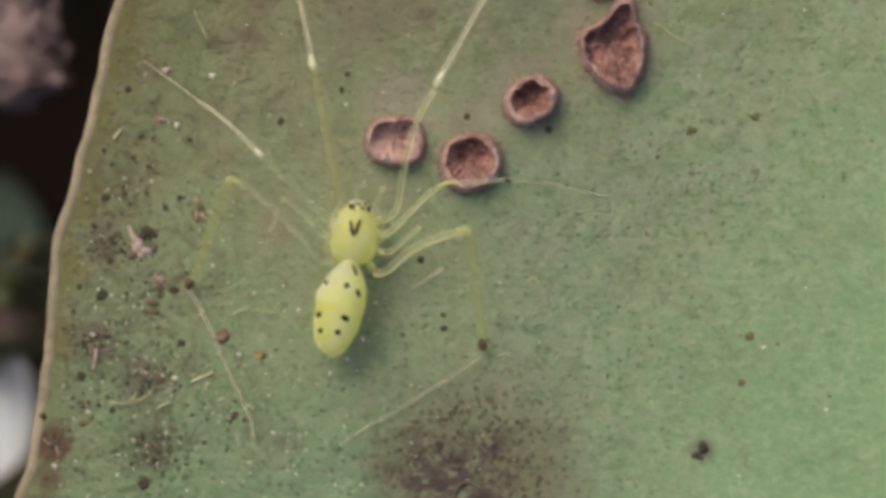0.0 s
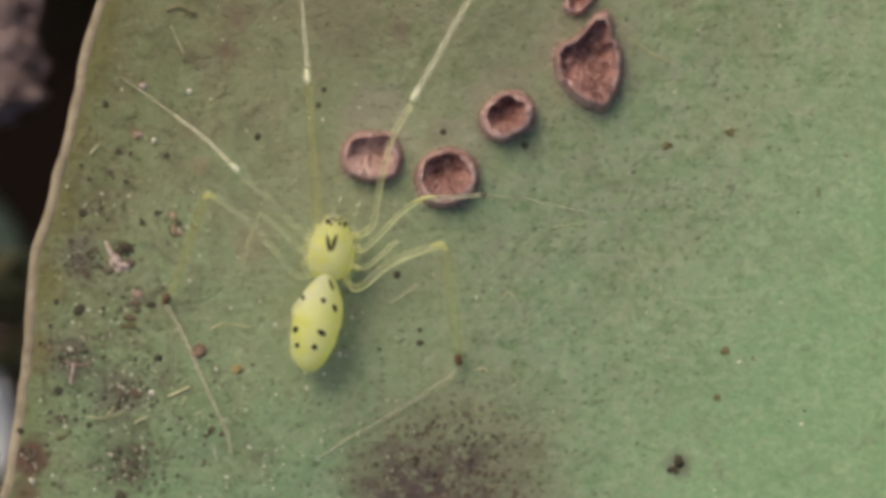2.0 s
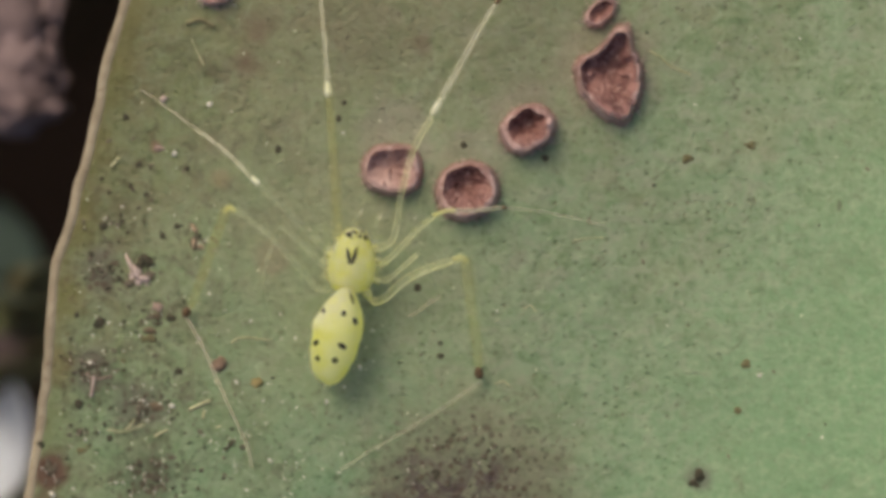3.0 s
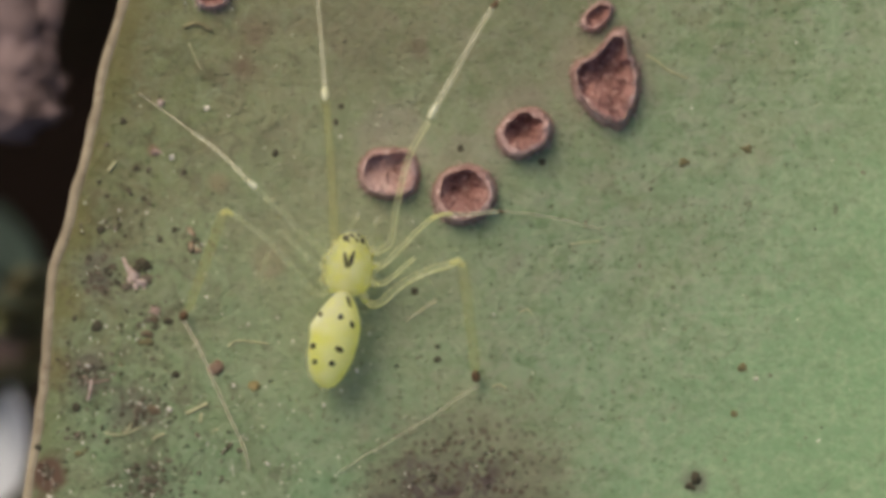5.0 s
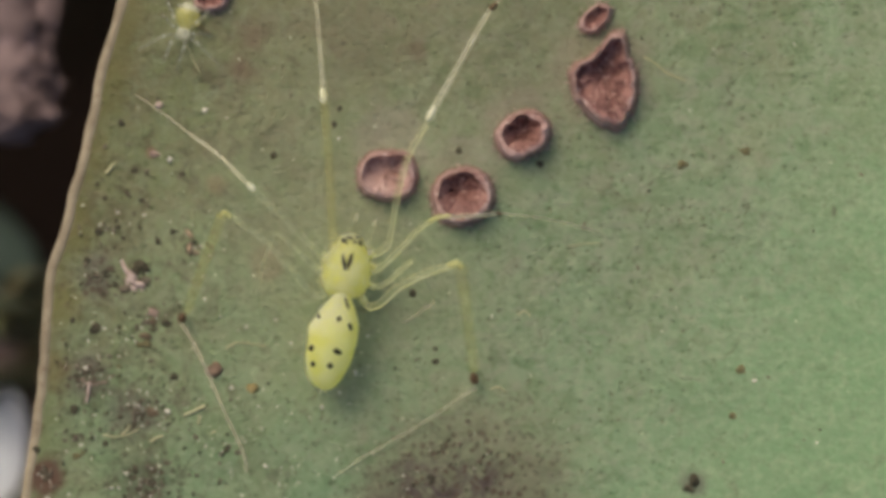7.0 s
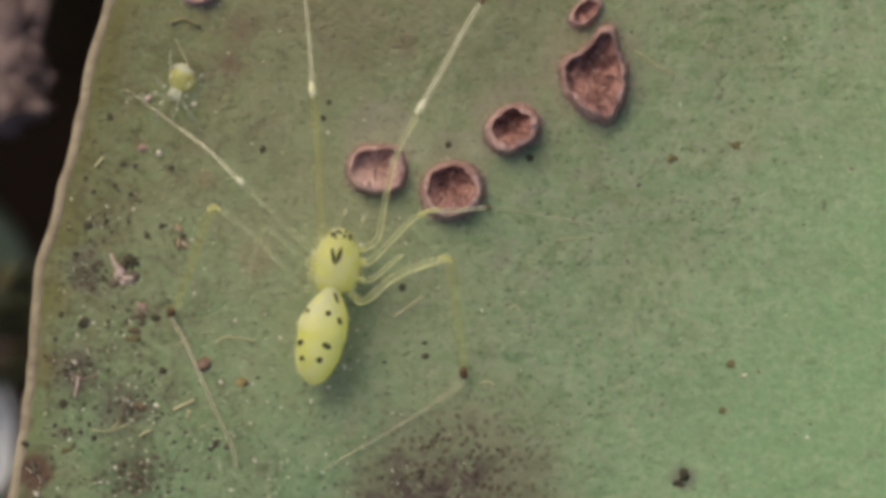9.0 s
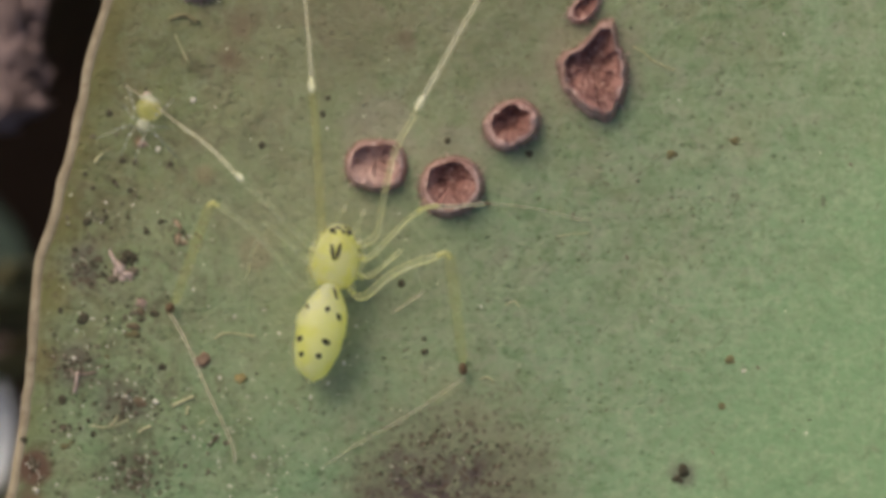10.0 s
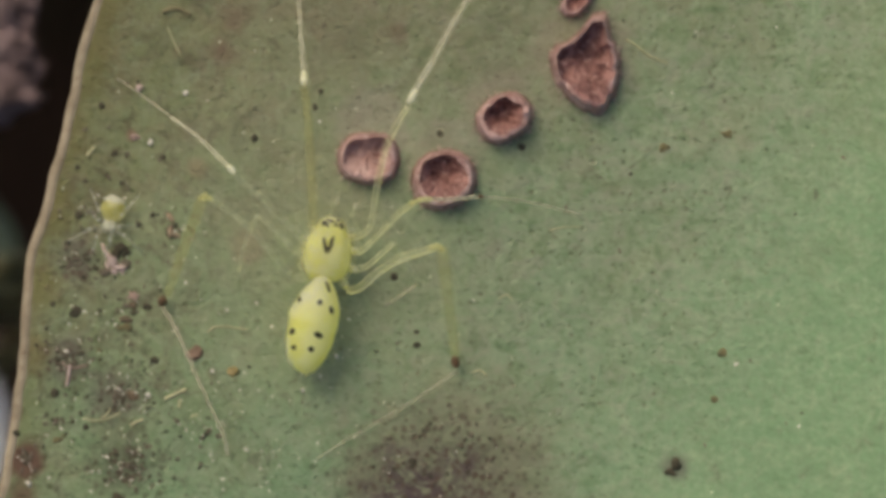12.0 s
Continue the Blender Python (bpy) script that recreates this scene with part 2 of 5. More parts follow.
def abdomen_material():
    """Yellow, with a chalky front third."""
    m = flesh_material("spider_abdomen", lin(254, 253, 170), lin(251, 249, 134), 0.12, 0.6, 0.9, 0.32, 1.0)
    n = Nodes("", m)
    old = n.b.inputs["Base Color"].links[0].from_socket
    xyz = n.node("ShaderNodeSeparateXYZ")
    n.link(n.co, xyz.inputs[0])
    y = n.math("MULTIPLY_ADD", xyz.outputs[1], 1000.0, n.math("MULTIPLY", n.noise(0.5, 3), 0.5))
    front = n.math("MULTIPLY", n.step(y, -1.15, -0.45), n.math("MULTIPLY_ADD", n.step(n.noise(0.22, 4), 0.40, 0.62), 0.50, 0.36))
    side = n.math("MULTIPLY_ADD", xyz.outputs[0], 1000.0, n.math("MULTIPLY", n.noise(0.4, 3), 0.4))
    front = n.math("MULTIPLY", front, n.math("MULTIPLY_ADD", n.step(side, 0.42, 0.12), 0.8, 0.2))
    col = n.mix(front, old, lin(240, 238, 190))
    n.link(col, n.b.inputs["Base Color"])
    return m


def plain_material(name, a, b, size=0.3, rough=0.55, bump=0.05, spec=0.4, c=None, warp=0.3):
    """Two (or three) tones mottled at a size in mm, with fine relief."""
    n = Nodes(name)
    col = n.mix(n.step(n.noise(size, 5, 0.6, warp=warp), 0.35, 0.65), a, b)
    if c:
        col = n.mix(n.math("MULTIPLY", n.step(n.noise(size * 0.35, 4, 0.65), 0.52, 0.70), 0.8), col, c)
    h = n.math("ADD", n.noise(size * 0.5, 5, 0.65), n.noise(size * 2.0, 2))
    return n.done(col, rough, n.bump(h, 0.6, bump), spec=spec)


def flesh_material(name, a, b, clear, rough=0.3, size=0.6, glow=0.35, deep=0.0):
    """Translucent skin: clear is the share of light that passes straight through."""
    n = Nodes(name)
    col = n.mix(n.step(n.noise(size, 4, 0.55), 0.35, 0.65), a, b)
    n.done(col, rough, n.bump(n.noise(0.12, 3), 0.25, 0.02), spec=0.45)
    n.b.inputs["Subsurface Weight"].default_value = deep
    n.b.inputs["Subsurface Radius"].default_value = (1.0, 0.95, 0.45)
    n.b.inputs["Subsurface Scale"].default_value = 3.0 * MM
    if deep:
        n.b.inputs["Sheen Weight"].default_value, n.b.inputs["Sheen Roughness"].default_value = 0.35, 0.35
        n.b.inputs["Sheen Tint"].default_value = lin(252, 250, 214)
    thin = n.node("ShaderNodeBsdfTranslucent")
    n.link(col, thin.inputs[0])
    body = n.node("ShaderNodeMixShader")
    body.inputs[0].default_value = glow
    n.link(n.b.outputs[0], body.inputs[1])
    n.link(thin.outputs[0], body.inputs[2])
    gone = n.node("ShaderNodeBsdfTransparent")
    gone.inputs[0].default_value = (1.0, 1.0, 0.98, 1)
    whole = n.node("ShaderNodeMixShader")
    whole.inputs[0].default_value = clear
    n.link(body.outputs[0], whole.inputs[1])
    n.link(gone.outputs[0], whole.inputs[2])
    n.link(whole.outputs[0], n.out.inputs[0])
    return n.m


LEAF_FRESH, LEAF_OLD = lin(113, 144, 102), lin(115, 121, 78)
LEAF_DRAB = lin(117, 106, 79)
LEAF_BROWN, LEAF_PALE, LEAF_DEEP = lin(118, 103, 76), lin(151, 166, 130), lin(80, 94, 62)
LEAF_BLOOM = lin(142, 151, 122)
LEAF_ASH, LEAF_MOSS = lin(144, 144, 122), lin(82, 108, 62)
LEAF_SOOT, LEAF_GLAND = lin(80, 72, 53), lin(68, 76, 44)
SOOT, YELLOWED, GREY = lin(68, 54, 48), lin(104, 96, 44), lin(88, 76, 72)
SOOT_SPOTS = [
    (0.32, -8.78, 2.3, 1.5, 0.30, lin(98, 84, 76)), (2.92, -8.88, 1.5, 1.1, 0.30, lin(94, 80, 72)),
    (-2.08, -8.88, 0.9, 0.7, 0.4, lin(94, 80, 72)), (8.82, -8.18, 0.42, 0.2, 0.6, GREY), (-12.28, -0.78, 0.7, 0.4, 0.55, GREY),
    (-10.88, -5.68, 0.9, 0.5, 0.5, GREY), (-12.68, -4.38, 0.8, 0.4, 0.5, GREY), (-10.58, -8.18, 0.9, 0.5, 0.5, SOOT),
]
BROWN_SPOTS = [
    (-14.08, -7.98, 0.62, 0.25, 0.9, lin(88, 58, 46)), (-14.25, -9.2, 0.5, 0.3, 0.7, lin(92, 66, 50)), (-8.08, 2.38, 0.35, 0.2, 0.35, lin(140, 92, 76)), (-10.36, 3.52, 0.22, 0.1, 0.5, lin(140, 104, 86)),
    (-6.78, 7.62, 0.5, 0.3, 0.45, lin(104, 82, 64)), (-7.08, 6.46, 0.5, 0.3, 0.5, lin(104, 78, 64)), (-0.88, 7.12, 0.35, 0.2, 0.5, lin(96, 66, 56)),
    (-6.28, -0.38, 0.6, 0.3, 0.4, lin(140, 104, 90)), (11.12, 3.42, 0.6, 0.5, 0.18, lin(140, 120, 96)),
]
HALOS = [
    (1.0, -8.4, 3.7, 1.7, 0.42, lin(120, 111, 84)),
    # first below: a wide pale patch, brightness painted on the leaf round the spider
    (-4.2, -0.2, 5.2, 2.8, 0.34, lin(148, 151, 116)), (-1.88, 3.82, 1.3, 0.4, 0.35, lin(150, 134, 124)), (0.72, 2.82, 1.3, 0.4, 0.3, lin(150, 134, 124)),
    (2.72, 4.62, 1.25, 0.4, 0.35, lin(150, 134, 124)), (5.62, 6.42, 1.9, 0.5, 0.35, lin(146, 128, 116)), (-4.88, 8.22, 3.4, 1.6, 0.30, lin(122, 108, 84)), (1.8, 8.8, 4.6, 2.8, 0.34, lin(112, 101, 75)),
]
YELLOW_SPOTS = [
    (-12.68, 3.82, 0.6, 0.5, 0.25, YELLOWED), (-11.88, 6.22, 0.6, 0.5, 0.25, YELLOWED), (-11.18, 8.02, 0.6, 0.5, 0.25, YELLOWED),
    (-13.48, -1.98, 0.6, 0.4, 0.5, YELLOWED), (-13.78, -4.18, 0.6, 0.4, 0.5, lin(112, 92, 54)), (-13.08, 0.82, 0.7, 0.5, 0.4, YELLOWED),
]

M_LEAF = leaf_material()
M_MARGIN = plain_material("leaf_margin", lin(164, 150, 124), lin(140, 126, 102), 1.0, 0.7, 0.04, c=lin(126, 108, 86))
M_RIM = plain_material("scar_rim", lin(190, 156, 147), lin(142, 105, 98), 0.7, 0.6, 0.12, c=lin(214, 190, 180), warp=0.9)
M_BOWL = plain_material("scar_bowl", lin(152, 110, 100), lin(98, 62, 56), 0.55, 0.6, 0.12, c=lin(198, 164, 152), warp=0.9)
M_BOWL_PALE = plain_material("scar_bowl_pale", lin(182, 150, 140), lin(146, 112, 104), 1.0, 0.65, 0.10, c=lin(190, 162, 150), warp=0.6)
M_FUZZ = plain_material("scar_fuzz", lin(186, 170, 156), lin(164, 146, 132), 0.2, 0.8, 0.01, spec=0.1)
M_SKIRT = plain_material("scar_skirt", lin(134, 108, 96), lin(150, 126, 112), 0.3, 0.75, 0.05, spec=0.15)
M_ABDOMEN = abdomen_material()
M_SHELL = flesh_material("spider_carapace", lin(254, 253, 182), lin(251, 249, 138), 0.26, 0.6, 0.8, 0.34, 1.0)
M_FLANGE = flesh_material("spider_flange", lin(250, 249, 214), lin(244, 243, 188), 0.74, 0.4, 0.4, 0.4)
M_CREAM = flesh_material("spider_cream", lin(242, 240, 206), lin(236, 234, 176), 0.0, 0.5, 0.4, 0.3, 0.8)
M_LEG = flesh_material("spider_leg", lin(246, 245, 192), lin(240, 239, 170), 0.89, 0.3, 0.7, 0.25)
M_LEG_CLEAR = flesh_material("spider_leg_clear", lin(242, 245, 206), lin(232, 236, 184), 0.92, 0.3, 0.7, 0.25)
M_LEG_VEIL = flesh_material("spider_leg_veil", lin(236, 228, 140), lin(228, 218, 120), 0.88, 0.4, 0.7, 0.4)
M_LEG_TAN = flesh_material("spider_leg_tan", lin(244, 239, 212), lin(232, 226, 192), 0.76, 0.35, 0.7, 0.25)
M_LEG_FINE = flesh_material("spider_leg_fine", lin(240, 228, 202), lin(226, 212, 182), 0.76, 0.35, 0.7, 0.25)
M_LEG_FAINT = flesh_material("spider_leg_faint", lin(238, 226, 204), lin(226, 212, 186), 0.905, 0.35, 0.7, 0.25)
# paler tones for rods that stand for light caught along the leg edges
M_LIT_EDGE_FAINT = flesh_material("spider_leg_faint_tan_edge", lin(242, 232, 210), lin(230, 218, 192), 0.84, 0.3, 0.5, 0.2)
M_LIT_EDGE = flesh_material("spider_leg_edge", lin(252, 251, 208), lin(247, 246, 184), 0.42, 0.3, 0.5, 0.2)
M_LIT_EDGE_CLEAR = flesh_material("spider_leg_faint_edge", lin(244, 246, 212), lin(236, 238, 192), 0.70, 0.3, 0.5, 0.2)
M_LIT_EDGE_FINE = flesh_material("spider_leg_fine_edge", lin(242, 232, 206), lin(230, 218, 186), 0.54, 0.3, 0.5, 0.2)
M_LIT_EDGE_TAN = flesh_material("spider_leg_tan_edge", lin(248, 245, 222), lin(238, 232, 200), 0.38, 0.3, 0.5, 0.2)
M_KNEE = flesh_material("spider_knee", lin(248, 244, 176), lin(240, 236, 150), 0.62, 0.3, 0.5, 0.4)
M_JOINT_PALE = flesh_material("spider_joint_pale", lin(254, 253, 232), lin(250, 248, 208), 0.22, 0.15, 0.5, 0.3)
M_JOINT_DARK = plain_material("spider_joint_dark", lin(84, 63, 40), lin(98, 75, 48), 0.15, 0.5, 0.02)
M_BLACK = plain_material("spider_marking", lin(34, 30, 22), lin(52, 46, 30), 0.08, 0.4, 0.01)
M_EYE = plain_material("spider_eye", lin(30, 24, 18), lin(56, 44, 30), 0.1, 0.15, 0.005, spec=0.6)
M_BABY = flesh_material("young_abdomen", lin(240, 232, 124), lin(242, 236, 156), 0.66, 0.4, 0.2, 0.35, 0.3)
M_BABY_PALE = flesh_material("young_pale", lin(250, 248, 234), lin(240, 238, 212), 0.60, 0.4, 0.12, 0.3)
M_BABY_HEAD = flesh_material("young_head", lin(250, 249, 232), lin(244, 242, 216), 0.60, 0.4, 0.12, 0.3)
M_BABY_LEG = flesh_material("young_leg", lin(250, 249, 240), lin(240, 240, 222), 0.89, 0.3, 0.15, 0.3)
M_SPECK = plain_material("dark_grit", lin(64, 63, 49), lin(84, 77, 62), 0.12, 0.8, 0.03, spec=0.15)
M_BROWN = plain_material("brown_grit", lin(102, 88, 70), lin(116, 102, 82), 0.15, 0.8, 0.05, c=lin(84, 70, 54), spec=0.15)
M_RED = plain_material("red_brown_grit", lin(138, 116, 98), lin(112, 92, 76), 0.15, 0.7, 0.05, c=lin(160, 140, 122), spec=0.15)
M_OLIVE = plain_material("olive_grit", lin(104, 98, 68), lin(116, 108, 78), 0.15, 0.8, 0.03, c=lin(76, 70, 50), spec=0.15)
M_DULL = plain_material("dull_grit", lin(114, 104, 88), lin(94, 86, 72), 0.15, 0.8, 0.03, spec=0.15)
M_ORANGE = plain_material("orange_grit", lin(164, 148, 102), lin(136, 120, 78), 0.15, 0.6, 0.03, spec=0.15)
M_WHITE = plain_material("pale_grit", lin(218, 211, 196), lin(196, 189, 166), 0.12, 0.45, 0.03)
M_FLECK = plain_material("pale_fleck", lin(216, 215, 188), lin(186, 188, 154), 0.12, 0.45, 0.02)
M_PINK = plain_material("pink_husk", lin(202, 182, 170), lin(170, 148, 136), 0.2, 0.65, 0.06, c=lin(118, 98, 88))
M_ROSE = plain_material("rose_husk", lin(156, 134, 120), lin(134, 112, 98), 0.25, 0.7, 0.05, c=lin(172, 152, 138))
M_DUN = plain_material("dun_husk", lin(172, 152, 122), lin(138, 114, 92), 0.2, 0.7, 0.05, c=lin(112, 90, 74))
M_FIBRE = plain_material("pale_fibre", lin(186, 180, 140), lin(158, 158, 116), 0.4, 0.5, 0.01)
M_STRAW = plain_material("dull_straw", lin(132, 126, 90), lin(112, 104, 74), 0.3, 0.6, 0.02)
M_SOIL = plain_material("dark_soil", lin(50, 39, 32), lin(38, 30, 25), 9.0, 0.95, 1.2, spec=0.1, c=lin(33, 27, 22))
M_DRY = plain_material("withered_leaf", lin(136, 117, 115), lin(90, 75, 71), 4.0, 0.85, 0.5, spec=0.15, c=lin(142, 124, 128))
M_GREYLEAF = plain_material("grey_green_leaf", lin(96, 112, 100), lin(78, 92, 80), 6.0, 0.7, 0.3, spec=0.3)
M_SILVER = plain_material("silver_leaf", lin(246, 248, 252), lin(234, 238, 244), 7.0, 0.5, 0.2, spec=0.5)
M_STEM = plain_material("green_stem", lin(96, 110, 70), lin(112, 96, 70), 2.0, 0.6, 0.1)


# ---- builders (all in mm) ----
def height(x, y):
    """The leaf's surface over LEAF_Z."""
    lift = max(0.0, (0.85 * x - 0.4 * y - 6.0) / 9.0)
    wave = noise.noise(Vector((x * 0.22, y * 0.22, 3.1))) * 0.16 + noise.noise(Vector((x * 0.8, y * 0.8, 7.7))) * 0.03
    return 2.1 * min(lift, 1.5) ** 2 + wave


def over(x, y, h=0.0):
    """A point h over the leaf that stands, as seen from the middle of the view, over (x, y) of a flat leaf."""
    px, py, z = x, y, h
    for _ in range(6):
        z = height(px, py) + h
        px, py = x * (1 - z / FAR), y * (1 - z / FAR)
    return Vector((px, py, z))


def mesh_of(name, bm, material, smooth=True, second=None):
    me = bpy.data.meshes.new(name)
    bm.normal_update()
    bm.to_mesh(me)
    bm.free()
    me.transform(Matrix.Scale(MM, 4))
    if smooth:
        me.polygons.foreach_set("use_smooth", [True] * len(me.polygons))
    me.materials.append(material)
    if second:
        me.materials.append(second)
    return me


def part(name, bm, material, parent, label="", spot=(0, 0, 0), second=None):
    ob = new(name, mesh_of(name, bm, material, True, second))
    ob.parent = parent
    ob.location = Vector(spot) * MM
    if label:
        tagged(ob, label)
    return ob


def thing(name, spot, label, category, group="", bm=None, material=None, kind="", rz=0.0):
    """A top-level thing at a spot (mm) over the leaf's level."""
    ob = new(name, mesh_of(name, bm, material) if bm else None)
    if not bm:
        ob.empty_display_size = 0.001
    ob.location = (spot[0] * MM, spot[1] * MM, (spot[2] + LEAF_Z) * MM)
    ob.rotation_euler = (0, 0, rz)
    return tagged(ob, label, category, group, kind)


def smooth_path(points, steps=6):
    """Catmull-Rom through (point, radius) pairs."""
    if len(points) < 3:
        a, b = points[0], points[-1]
        return [(a[0].lerp(b[0], i / steps), a[1] + (b[1] - a[1]) * i / steps) for i in range(steps + 1)]
    out = []
    p = [points[0]] + list(points) + [points[-1]]
    for i in range(1, len(p) - 2):
        a, b, c, d = p[i - 1], p[i], p[i + 1], p[i + 2]
        for k in range(steps):
            t = k / steps
            q = 0.5 * ((2 * b[0]) + (c[0] - a[0]) * t + (2 * a[0] - 5 * b[0] + 4 * c[0] - d[0]) * t * t + (3 * b[0] - a[0] - 3 * c[0] + d[0]) * t ** 3)
            out.append((q, b[1] + (c[1] - b[1]) * t))
    out.append(points[-1])
    return out


def tube(bm, points, sides=8, steps=6, flat=1.0):
    """A round, tapering rod with domed ends through (point, radius) pairs."""
    path = smooth_path(points, steps)
    first, last = path[0], path[-1]
    d0 = (path[1][0] - first[0]).normalized()
    d1 = (last[0] - path[-2][0]).normalized()
    path = [(first[0] - d0 * first[1] * 0.7, first[1] * 0.45)] + path + [(last[0] + d1 * last[1] * 0.7, last[1] * 0.45)]
    up, rings = Vector((0.13, 0.21, 1.0)), []
    for i, (c, r) in enumerate(path):
        d = (path[min(i + 1, len(path) - 1)][0] - path[max(i - 1, 0)][0]).normalized()
        a = d.cross(up)
        a = a.normalized() if a.length > 1e-6 else Vector((1, 0, 0))
        b = a.cross(d).normalized()
        rings.append([bm.verts.new(c + a * (r * math.cos(k * math.tau / sides)) + b * (r * flat * math.sin(k * math.tau / sides))) for k in range(sides)])
    for u, v in zip(rings, rings[1:]):
        for k in range(sides):
            bm.faces.new((u[k], u[(k + 1) % sides], v[(k + 1) % sides], v[k]))
    bm.faces.new(rings[0][::-1])
    bm.faces.new(rings[-1])
    return bm


def lump(rx, ry, rz, rough=0.25, seed=0, level=2, grain=1.0):
    """An irregular crumb that sits on its flattened base at z = 0."""
    bm = bmesh.new()
    bmesh.ops.create_icosphere(bm, subdivisions=level, radius=1.0)
    for v in bm.verts:
        k = 1 + rough * noise.noise(v.co * 1.3 * grain + Vector((seed * 3.7, seed, 0))) * 1.6 + rough * 0.5 * noise.noise(v.co * 3.1 * grain + Vector((0, seed * 5.3, seed)))
        v.co = Vector((v.co.x * rx * k, v.co.y * ry * k, max(-0.35, v.co.z * k) * rz + 0.3 * rz))
    return bm


def loft(rings, close=True):
    """A skin over rings of points."""
    bm = bmesh.new()
    vs = [[bm.verts.new(p) for p in ring] for ring in rings]
    n = len(vs[0])
    for u, v in zip(vs, vs[1:]):
        for k in range(n):
            bm.faces.new((u[k], u[(k + 1) % n], v[(k + 1) % n], v[k]))
    if close:
        bm.faces.new(vs[0][::-1])
        bm.faces.new(vs[-1])
    return bm


def interp(t, table):
    for (a, va), (b, vb) in zip(table, table[1:]):
        if t <= b:
            k = (t - a) / (b - a) if b > a else 0
            return va + (vb - va) * max(0.0, k)
    return table[-1][1]


# ---- soil far below; an unseen hollow is added to darken the gap beside the plant ----
def soil():
    bm = bmesh.new()
    n = 90
    grid = []
    for j in range(n + 1):
        row = []
        for i in range(n + 1):
            u, v = i / n * 2 - 1, j / n * 2 - 1
            x, y = 260 * u + 60000 * u ** 9 - 30, 260 * v + 60000 * v ** 9
            d = max(abs(x + 40) / 75, abs(y) / 95)
            deep = -150 * (1 - min(1.0, max(0.0, (d - 0.8) / 0.35)))
            z = deep + 6 * noise.noise(Vector((x * 0.03, y * 0.03, 0))) * (abs(x) < 2000)
            row.append(bm.verts.new((x, y, z - 8)))
        grid.append(row)
    for j in range(n):
        for i in range(n):
            bm.faces.new((grid[j][i], grid[j][i + 1], grid[j + 1][i + 1], grid[j + 1][i]))
    ob = new("ground", mesh_of("ground", bm, M_SOIL))
    return tagged(ob, "dark damp soil with an added hollow that darkens the background", "soil", kind="structure")


soil()


# ---- the leaf ----
LEFT = [(-44, 6.0), (-36, -9.0), (-27, -15.2), (-18, -17.2), (-11.5, -16.0)] + [
    (y, x) for x, y in ((-14.96, -8.82), (-14.78, -7.78), (-14.52, -6.38), (-14.34, -4.98), (-14.24, -3.58), (-14.16, -2.38), (-14.02, -0.78), (-13.76, 0.06), (-13.36, 1.26),
                        (-12.88, 3.18), (-12.48, 4.82), (-12.14, 6.66), (-11.86, 7.66), (-11.54, 8.82))] + [(11.5, -10.6), (18, -8.6), (28, -4.0), (38, 4.0), (46, 17.0)]
RIGHT = [(-44, 8.0), (-36, 20.0), (-26, 32.0), (-10, 42.0), (8, 44.0), (24, 39.0), (38, 29.0), (46, 19.0)]


def left_edge(y):
    return interp(y, LEFT) + 0.07 * noise.noise(Vector((y * 0.7, 0.5, 0))) + 0.03 * noise.noise(Vector((y * 1.9, 5.5, 0))) + 0.014 * noise.noise(Vector((y * 4.0, 2.5, 0)))


def leaf():
    base = thing("leaf", (14, -44, 0), "broad leathery green leaf, mottled brown with scars", "leaf")
    rows, cols = 300, 250
    top, low = [], []
    for j in range(rows + 1):
        y = -43.9 + 89.8 * j / rows
        a, b = left_edge(y), interp(y, RIGHT)
        for i in range(cols + 1):
            u = i / cols
            x = a + (b - a) * (u ** 1.25)
            z = height(x, y) - 0.04 * math.exp(-((x - a) / 0.5) ** 2)
            top.append((x - 14, y + 44, z))
            low.append((x - 14, y + 44, z - 0.34))
    n = len(top)
    faces = []
    w = cols + 1
    for j in range(rows):
        for i in range(cols):
            a = j * w + i
            faces.append((a, a + 1, a + w + 1, a + w))
            faces.append((n + a, n + a + w, n + a + w + 1, n + a + 1))
    for j in range(rows):
        a, b = j * w, j * w + cols
        faces.append((a, a + w, n + a + w, n + a))
        faces.append((b, n + b, n + b + w, b + w))
    for i in range(cols):
        a, b = i, rows * w + i
        faces.append((a, n + a, n + a + 1, a + 1))
        faces.append((b, b + 1, n + b + 1, n + b))
    me = bpy.data.meshes.new("blade")
    me.from_pydata([tuple(c * MM for c in p) for p in top + low], [], faces)
    me.polygons.foreach_set("use_smooth", [True] * len(me.polygons))
    me.transform(Matrix.Translation((14 * MM, -44 * MM, 0)))
    me.materials.append(M_LEAF)
    blade = new("blade", me)
    blade.parent = base
    blade.location = (-14 * MM, 44 * MM, 0)
    bm = bmesh.new()
    line = []
    for k in range(361):
        y = -43.8 + 89.6 * k / 360
        x = left_edge(y)
        r = 0.20 * (1 + 0.14 * noise.noise(Vector((y * 1.2, 9.1, 0))) + 0.05 * noise.noise(Vector((y * 6.0, 4.1, 0))))
        line.append((Vector((x - 14 + 0.12, y + 44, height(x, y) - 0.10)), r))
    tube(bm, line, 12, 1, 0.62)
    part("margin", bm, M_MARGIN, base, "pale tan thickened leaf margin")
    bm = tube(bmesh.new(), [(Vector((0, 0.5, -0.3)), 1.0), (Vector((0, -10, -6)), 1.1), (Vector((2, -20, -40)), 1.4), (Vector((3, -22, -104)), 1.8)], 10, 8)
    part("petiole", bm, M_STEM, base, "slender green leaf stalk")


leaf()


